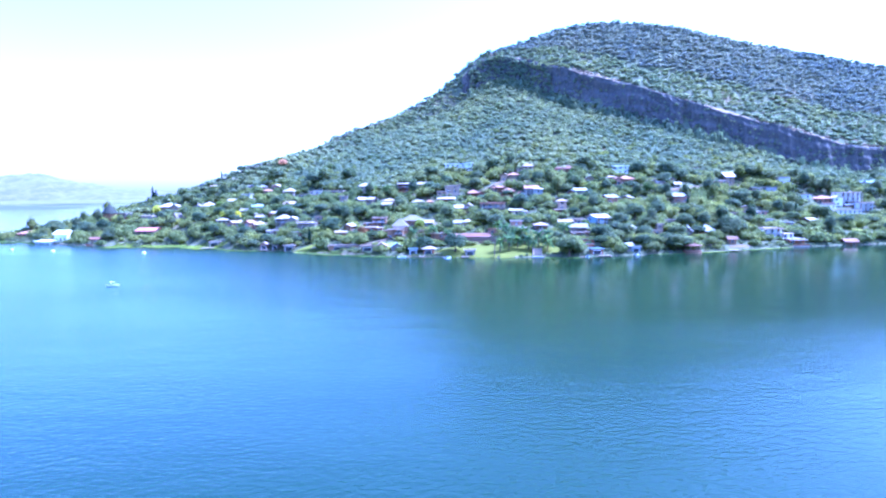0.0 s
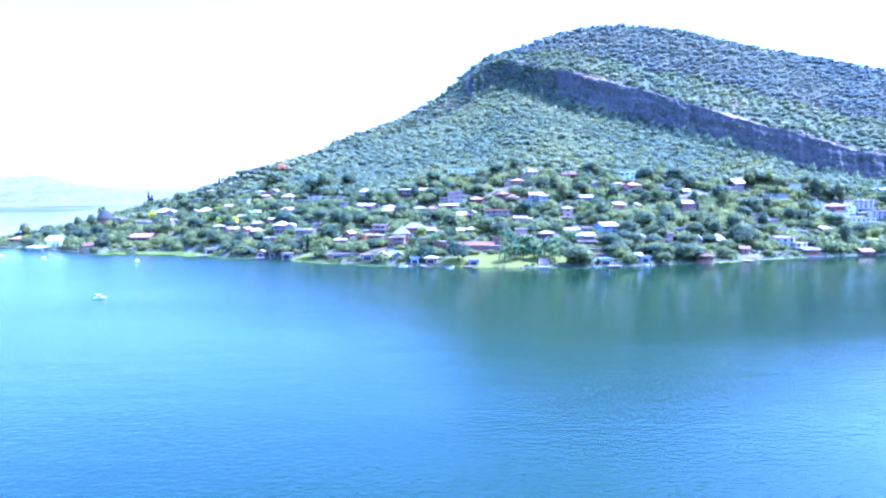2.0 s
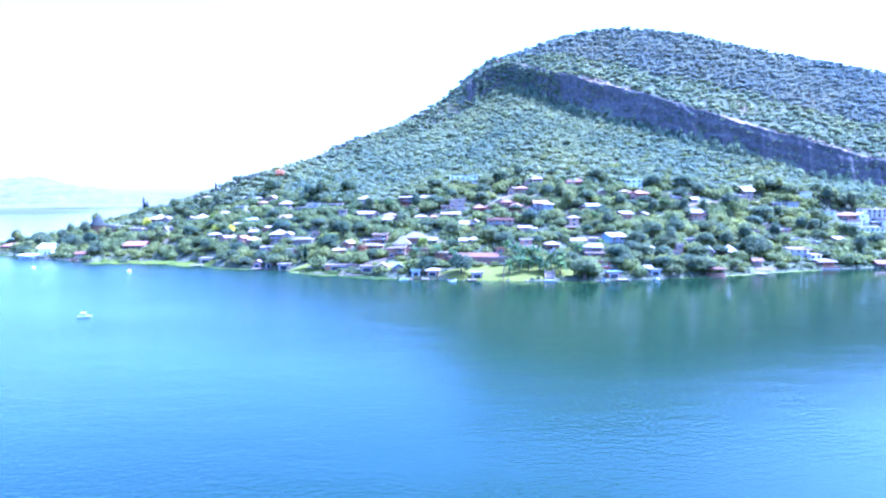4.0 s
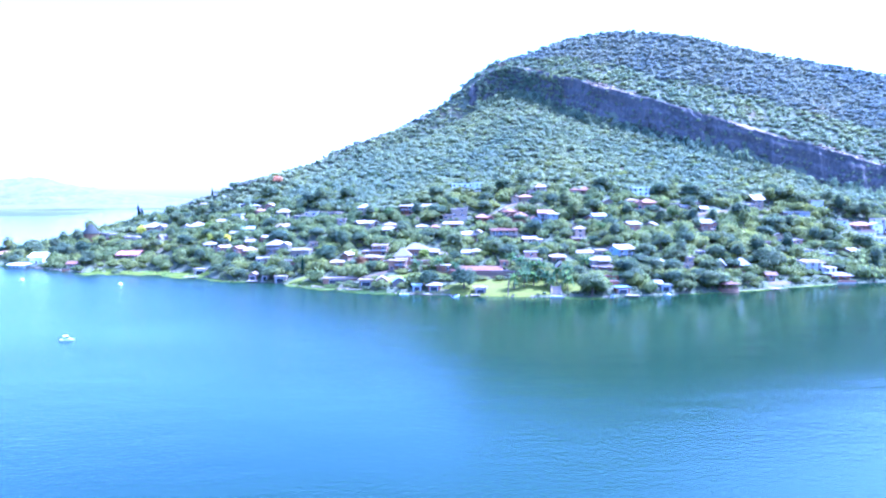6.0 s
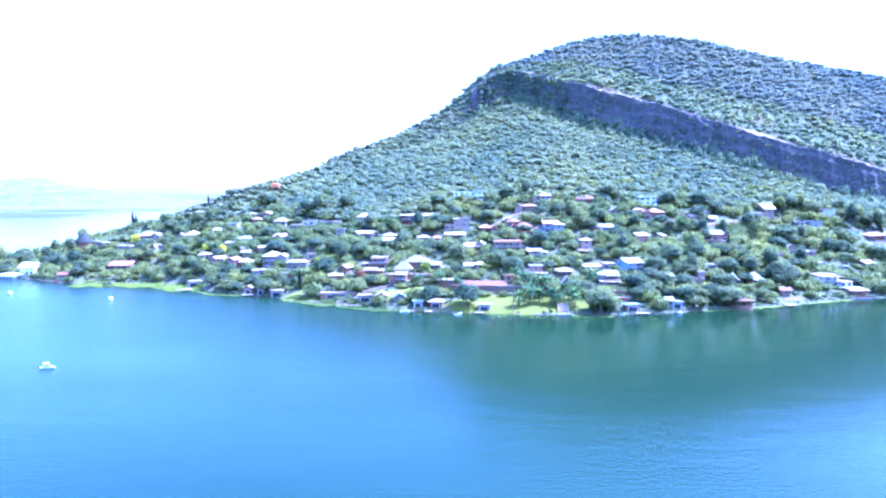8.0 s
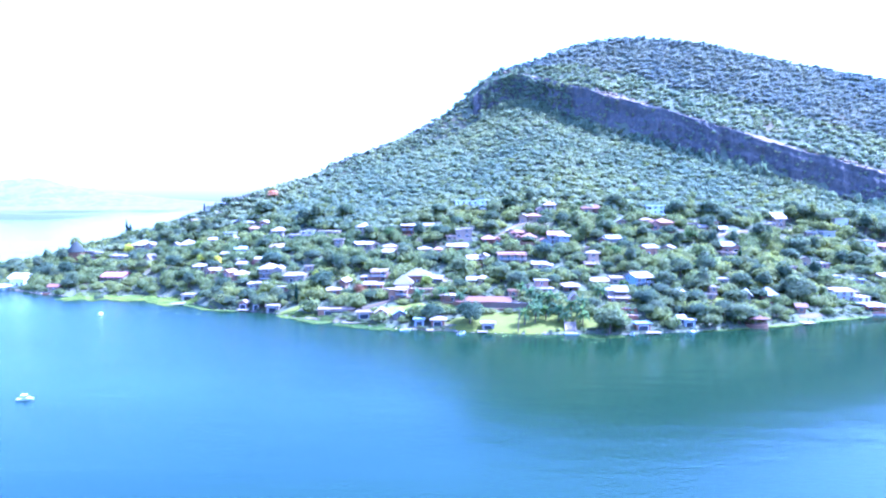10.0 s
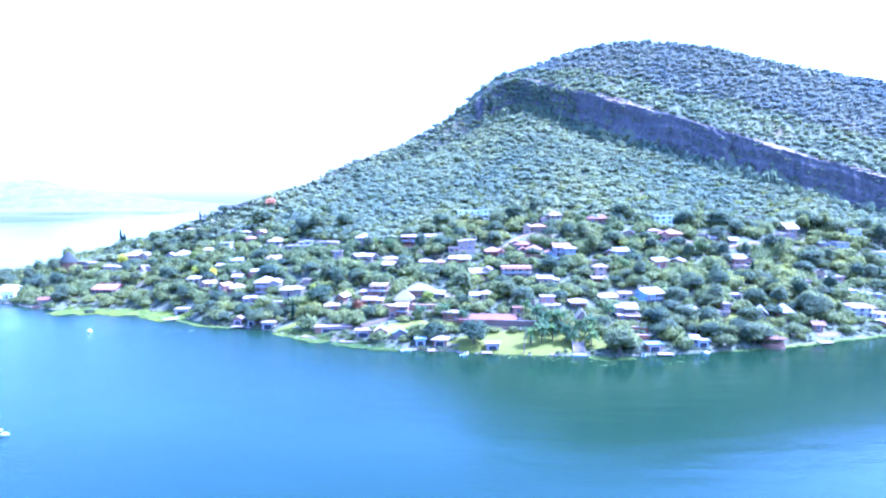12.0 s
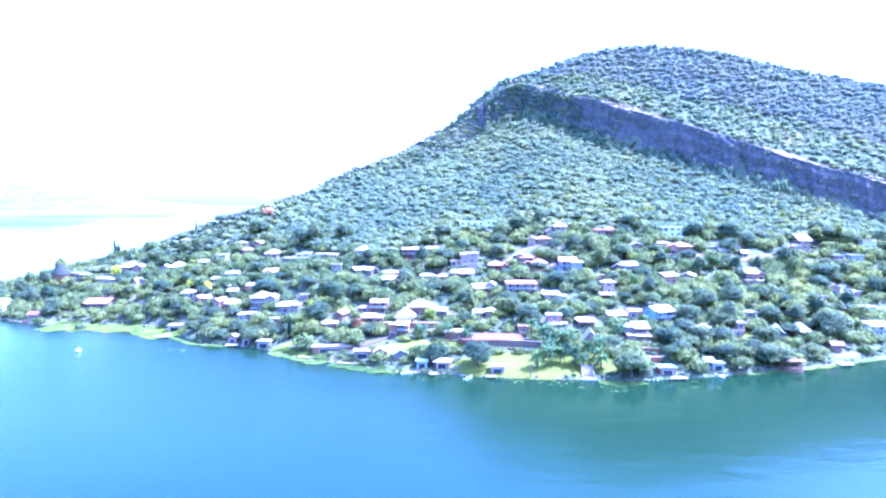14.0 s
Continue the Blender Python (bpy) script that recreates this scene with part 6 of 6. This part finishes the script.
for i, (text, wide, pts) in enumerate(REEDS):
    reed_bed("reed_bed", pts, wide, text, 5 + i, 0.22, 2.0)
rr = random.Random(8)
pads = []
for i in range(46):
    a, b = rr.choice(((46, 292), (40, 293), (28, 298), (15, 299), (-20, 303), (70, 297), (-130, 345), (-150, 350)))
    pads.append((a + rr.gauss(0, 4), b + rr.gauss(0, 2.2), 0.04 + rr.random() * 0.02))
pr = np.random.default_rng(2)
pc = np.repeat(np.array(pads), 5, 0) + pr.normal(0, 0.35, (len(pads) * 5, 3)) * np.array((1.6, 1, 0))
pn_ = pr.normal(size=pc.shape) * 0.05 + np.array((0, 0, 1.0))
v, f = leaf_quads(pr, pc, pn_, 0.3)
tagged(new("lily_pads", joined("lily_pads", v, f, len(f), [M["reed"]])), "scattered pale green lily pads on the water", "water plants", kind="stuff")


# ---- boats and buoys ----
def hull(bm, long, wide, high):
    """An open hull: pointed bow, square stern, flared sides, a floor inside."""
    n = 12
    outer, rim, floor_ = [], [], []
    for side in (-1, 1):
        o, r_, fl = [], [], []
        for i in range(n + 1):
            t = i / n
            w = wide / 2 * (1 - max(0, (t - 0.45) / 0.55) ** 2.2)
            x = -long / 2 + long * t
            o.append(bm.verts.new((x, side * w * 0.6, -0.25 + 0.1 * max(0, t - 0.7))))
            r_.append(bm.verts.new((x, side * w, high * (0.8 + 0.35 * t * t))))
            fl.append(bm.verts.new((x * 0.94, side * w * 0.8, 0.1)))
        outer.append(o)
        rim.append(r_)
        floor_.append(fl)
    for k in (0, 1):
        for i in range(n):
            bm.faces.new((outer[k][i], outer[k][i + 1], rim[k][i + 1], rim[k][i]))
            bm.faces.new((rim[k][i], rim[k][i + 1], floor_[k][i + 1], floor_[k][i]))
    for i in range(n):
        bm.faces.new((floor_[0][i], floor_[0][i + 1], floor_[1][i + 1], floor_[1][i]))
        bm.faces.new((outer[0][i], outer[1][i], outer[1][i + 1], outer[0][i + 1]))
    bm.faces.new((outer[0][0], outer[1][0], rim[1][0], rim[0][0]))
    bm.faces.new((rim[0][0], rim[1][0], floor_[1][0], floor_[0][0]))


def motor_boat(x, y, turn, long, label, canopy=True, z=0.0):
    ob = new("motor_boat")
    bm = bmesh.new()
    hull(bm, long, long * 0.36, long * 0.12)
    part("hull", bm, M["gel"], ob, "white hull with a pointed bow")
    bm = bmesh.new()
    s = long
    v = box(bm, s * 0.05, s * 0.32, -s * 0.13, s * 0.13, s * 0.1, s * 0.16)
    for i in (5, 6):
        v[i].co.x -= s * 0.1
    part("deck", bm, M["gel"], ob)
    bm = bmesh.new()
    v = box(bm, s * 0.06, s * 0.08, -s * 0.13, s * 0.13, s * 0.15, s * 0.24)
    for i in (4, 5, 6, 7):
        v[i].co.x -= s * 0.05
    part("windscreen", bm, M["glass"], ob)
    for k in (-1, 1):
        bm = bmesh.new()
        box(bm, -s * 0.16, -s * 0.05, k * s * 0.08 - s * 0.05, k * s * 0.08 + s * 0.05, s * 0.03, s * 0.1)
        box(bm, -s * 0.18, -s * 0.155, k * s * 0.08 - s * 0.05, k * s * 0.08 + s * 0.05, s * 0.1, s * 0.19)
        part("seat", bm, M["canvas"], ob)
    bm = bmesh.new()
    box(bm, -s * 0.56, -s * 0.49, -s * 0.045, s * 0.045, s * 0.02, s * 0.18)
    box(bm, -s * 0.54, -s * 0.51, -s * 0.02, s * 0.02, -0.3, s * 0.02)
    part("outboard_motor", bm, M["rubber"], ob, "dark outboard motor at the stern")
    if canopy:
        bm = bmesh.new()
        v = box(bm, -s * 0.24, s * 0.08, -s * 0.17, s * 0.17, s * 0.34, s * 0.36)
        for i in (4, 5, 6, 7):
            v[i].co.y *= 0.85
        part("canopy", bm, M["gel"], ob, "white sun canopy")
        for px in (-s * 0.22, s * 0.06):
            for py in (-s * 0.15, s * 0.15):
                bm = bmesh.new()
                tube(bm, [(px, py, s * 0.1), (px, py, s * 0.345)], [0.025, 0.025], 6)
                part("canopy_pole", bm, M["frame"], ob)
    ob.matrix_basis = pose(x, y, z, 0, 0, turn)
    return tagged(ob, label, "boat", "boats on the lake")


motor_boat(-122, 218.5, 12, 4.2, "white motor boat with a canopy on open water")
motor_boat(-5, 303.5, 60, 5.0, "white moored boat under a shade tree", False)
motor_boat(62, 304, 75, 5.0, "white boat drawn up beside a boathouse", False)
motor_boat(86, 307.5, -70, 5.2, "white boat lying at a blue boathouse", False)
motor_boat(-28, 309.5, 20, 4.6, "small white boat tied to a jetty", False)


def mooring_buoy(x, y, size, label):
    ob = new("mooring_buoy")
    bm = bmesh.new()
    bmesh.ops.create_uvsphere(bm, u_segments=16, v_segments=10, radius=size)
    for v in bm.verts:
        v.co.z = v.co.z * 0.85 + size * 0.35
    part("float", bm, M["gel"], ob)
    bm = bmesh.new()
    tube(bm, [(0, 0, size * 1.1), (0, 0, size * 1.5)], [size * 0.18, size * 0.14], 8)
    part("mast", bm, M["frame"], ob)
    ob.matrix_basis = pose(x, y, 0)
    return tagged(ob, label, "buoy", "buoys near the spit")


mooring_buoy(-173, 342, 1.1, "round white mooring buoy off the reed bed")
mooring_buoy(-235, 359, 1.1, "round white mooring buoy off the spit")
mooring_buoy(-270, 374, 1.0, "white mooring buoy near the point")


# ---- jetties, slipways, steps and terraces ----
def jetty(x, y, turn, long, wide, label, top=0.7):
    ob = new("jetty")
    n = int(long / 0.3)
    for i in range(n):
        me_key = ("plank", round(wide, 1))
        if me_key not in GRID:
            bm = bmesh.new()
            box(bm, -wide / 2, wide / 2, -0.13, 0.13, -0.06, 0)
            me = bpy.data.meshes.new("plank")
            bm.to_mesh(me)
            bm.free()
            me.materials.append(M["stone"])
            GRID[me_key] = me
        shared("plank", GRID[me_key], ob, pose(0, -i * 0.3, top))
    for k in (-1, 1):
        for i in range(3):
            bm = bmesh.new()
            tube(bm, [(k * wide * 0.42, -long * (0.1 + 0.4 * i), -2), (k * wide * 0.42, -long * (0.1 + 0.4 * i), top - 0.07)], [0.11, 0.11], 7)
            part("support_post", bm, M["timber"], ob)
    ob.matrix_basis = pose(x, y, 0, 0, 0, turn)
    return tagged(ob, label, "jetty", "jetties along the shore")


jetty(-70, 333, -8, 3, 9, "low pale jetty before the long boathouse")
jetty(-52, 324, -8, 3, 9, "low pale jetty beside floating plants")
jetty(-18, 309, 0, 3, 3, "small pale jetty below the brick boathouse")
jetty(3, 306.5, 5, 3.5, 4, "pale jetty beside the white boathouse")
jetty(-150, 373, 10, 5, 7, "pale jetty at the white boathouse")
jetty(-110, 355, 5, 4, 6, "pale jetty under dark trees")
jetty(70, 306, 0, 4, 6, "reddish deck below the dark boathouse")
jetty(140, 327, 10, 5, 5, "pale jetty on the stony shore")


def terrace_wall(x, y, w, d, h, mat, turn, label):
    """A retaining wall with a coping and a level top."""
    ob = new("terrace")
    bm = bmesh.new()
    box(bm, -w / 2, w / 2, -d / 2, d / 2, -3, h)
    part("wall", bm, M[mat], ob)
    bm = bmesh.new()
    box(bm, -w / 2 - 0.1, w / 2 + 0.1, -d / 2 - 0.1, -d / 2 + 0.3, h + 0.003, h + 0.12)
    part("coping", bm, M["concrete"], ob)
    ob.matrix_basis = pose(x, y, land(x, y), 0, 0, turn)
    return tagged(ob, label, "terrace", "garden terraces")


def lake_steps(x, y, turn):
    """A white pavilion-like landing: a broad flight of steps with stringers and a small platform."""
    ob = new("landing_steps")
    for i in range(12):
        bm = bmesh.new()
        box(bm, -1.8, 1.8, i * 0.42, i * 0.42 + 0.5, -0.6, 0.3 + i * 0.3)
        part("step", bm, M["white"], ob)
    for k in (-1, 1):
        bm = bmesh.new()
        v = box(bm, k * 2.0 - 0.2, k * 2.0 + 0.2, -0.2, 5.2, -0.6, 1.0)
        for i in (6, 7):
            v[i].co.z += 3.5
        part("side_wall", bm, M["white"], ob)
    bm = bmesh.new()
    box(bm, -2.6, 2.6, -2.4, -0.25, -0.6, 0.35)
    part("platform", bm, M["concrete"], ob)
    ob.matrix_basis = pose(x, y, 0.2, 0, 0, turn)
    return tagged(ob, "white stone landing steps between palms", "steps")


lake_steps(38, 304, -4)


def gazebo(x, y):
    """A broad stone deck with posts, a low rail and a red roof at the water."""
    ob = new("gazebo")
    bm = bmesh.new()
    bmesh.ops.create_cone(bm, cap_ends=True, segments=20, radius1=4.8, radius2=4.5, depth=2.6, matrix=Matrix.Translation((0, 0, -0.1)))
    part("stone_deck", bm, M["brown"], ob, "round brown stone deck")
    for k in range(8):
        a = (k + 0.5) * math.pi / 4
        c, s_ = 3.7 * math.cos(a), 2.7 * math.sin(a)
        bm = bmesh.new()
        tube(bm, [(c, s_, 1.2), (c, s_, 3.45)], [0.13, 0.12], 7)
        part("post", bm, M["timber"], ob)
    for k in range(16):
        a0, a1 = 2 * math.pi * k / 16, 2 * math.pi * (k + 1) / 16
        bm = bmesh.new()
        tube(bm, [(4.3 * math.cos(a0), 4.3 * math.sin(a0), 1.95), (4.3 * math.cos(a1), 4.3 * math.sin(a1), 1.95)], [0.06, 0.06], 5)
        tube(bm, [(4.3 * math.cos(a0), 4.3 * math.sin(a0), 1.2), (4.3 * math.cos(a0), 4.3 * math.sin(a0), 1.95)], [0.06, 0.06], 5)
        part("railing", bm, M["timber"], ob)
    part("roof", roof_solid("hip", 8.2, 5.6, 3.4, 1.4, 0.5), M["roof_red"], ob, "red sheet roof")
    ob.matrix_basis = pose(x, y, 0.2)
    return tagged(ob, "red-roofed gazebo on a round brown stone deck", "gazebo")


gazebo(116.5, 318.5)


def water_post(x, y):
    """A bare leaning pole standing at the edge of the lawn."""
    ob = new("pole")
    bm = bmesh.new()
    tube(bm, [(0, 0, -2), (0.2, 0.1, 4.5), (0.7, 0.1, 10.2)], [0.24, 0.2, 0.13], 8)
    part("shaft", bm, M["timber"], ob)
    bm = bmesh.new()
    tube(bm, [(0.1, 0.1, 8.6), (1.3, 0.1, 9.0)], [0.05, 0.04], 6)
    part("crossarm", bm, M["timber"], ob)
    ob.matrix_basis = pose(x, y, 0)
    return tagged(ob, "tall dark leaning pole at the water's edge", "pole")


water_post(17.2, 304.2)

terrace_wall(8, 334, 34, 3, 1.4, "brown", 0, "low brown garden wall below the long house")
terrace_wall(17, 329, 27, 1.2, 2.2, "timber", -8, "dark timber retaining wall above the lawn")
terrace_wall(64, 317, 7, 2.4, 1.5, "brick", -6, "red-brick garden terrace above the water")
terrace_wall(65, 324, 8, 2.4, 1.5, "brick", -4, "red-brick upper terrace on the slope")
terrace_wall(-30, 352, 24, 3, 2.0, "brown", 0, "brown stone terrace below the thatched house")
terrace_wall(60, 390, 14, 3, 2.0, "cream", 0, "pale stone terrace on the slope")

# ---- the bare ledge along the cliff's brink ----
rows = []
for x in np.arange(14, 416, 1.5):
    i = int((x - XS[0]) / 2.0)
    y0 = SEC_Y[i][6] + 0.2
    wide = ledge_width(x)
    line = []
    for k in range(5):
        y = y0 + wide * k / 4
        line.append((x, y, land(x, y) + (0.5 + 0.35 * noise.noise((x * 0.6, y * 0.6, 2)) if 0 < k < 4 and wide > 0.3 else -0.4)))
    rows.append(line)
v, q = sheet(np.array(rows))
tagged(new("rock_ledge", mesh_from("rock_ledge", v, q, [M["ledge"]])), "bare tan rock ledge along the cliff top", "ledge", kind="structure")

# ---- boulders ----
def boulders(name, places, mat, label, seed):
    r = np.random.default_rng(seed)
    vs, fs, off = [], [], 0
    for x, y, z, s in places:
        vs.append(BALL_V * r.uniform(0.6, 1.25, (len(BALL_V), 1)) * np.array((s * r.uniform(0.8, 1.5), s, s * r.uniform(0.5, 0.8))) + np.array((x, y, z)))
        fs.append(BALL_F[:, :3] + off)
        off += len(BALL_V)
    return tagged(new(name, mesh_from(name, np.concatenate(vs), np.concatenate(fs), [M[mat]])), label, "rocks", kind="stuff")


rr = random.Random(17)
spots = []
for x in np.arange(30, 420, 0.6):
    i = int((x - XS[0]) / 2.0)
    if rr.random() < 0.35 + 1.0 * noise.noise((x * 0.03, 0, 0)):
        y = SEC_Y[i][6] + rr.uniform(0.0, 6.5)
        spots.append((x, y, land(x, y) + 0.3, rr.uniform(0.5, 2.1)))
for k in range(500):
    x = rr.uniform(-60, 420)
    i = int((x - XS[0]) / 2.0)
    y = rr.uniform(SEC_Y[i][4], SEC_Y[i][8])
    spots.append((x, y, land(x, y) + 0.1, rr.uniform(0.3, 0.9)))
boulders("rocks", spots, "ledge", "pale sunlit boulders along the cliff edge", 5)
spots = []
for k in range(420):
    x = rr.uniform(-330, 300)
    y = shore_y(x) + rr.uniform(-0.8, 1.6)
    spots.append((x, y, 0.1, rr.uniform(0.25, 0.7)))
boulders("shore_stones", spots, "stone", "rough stones along the water's edge", 6)
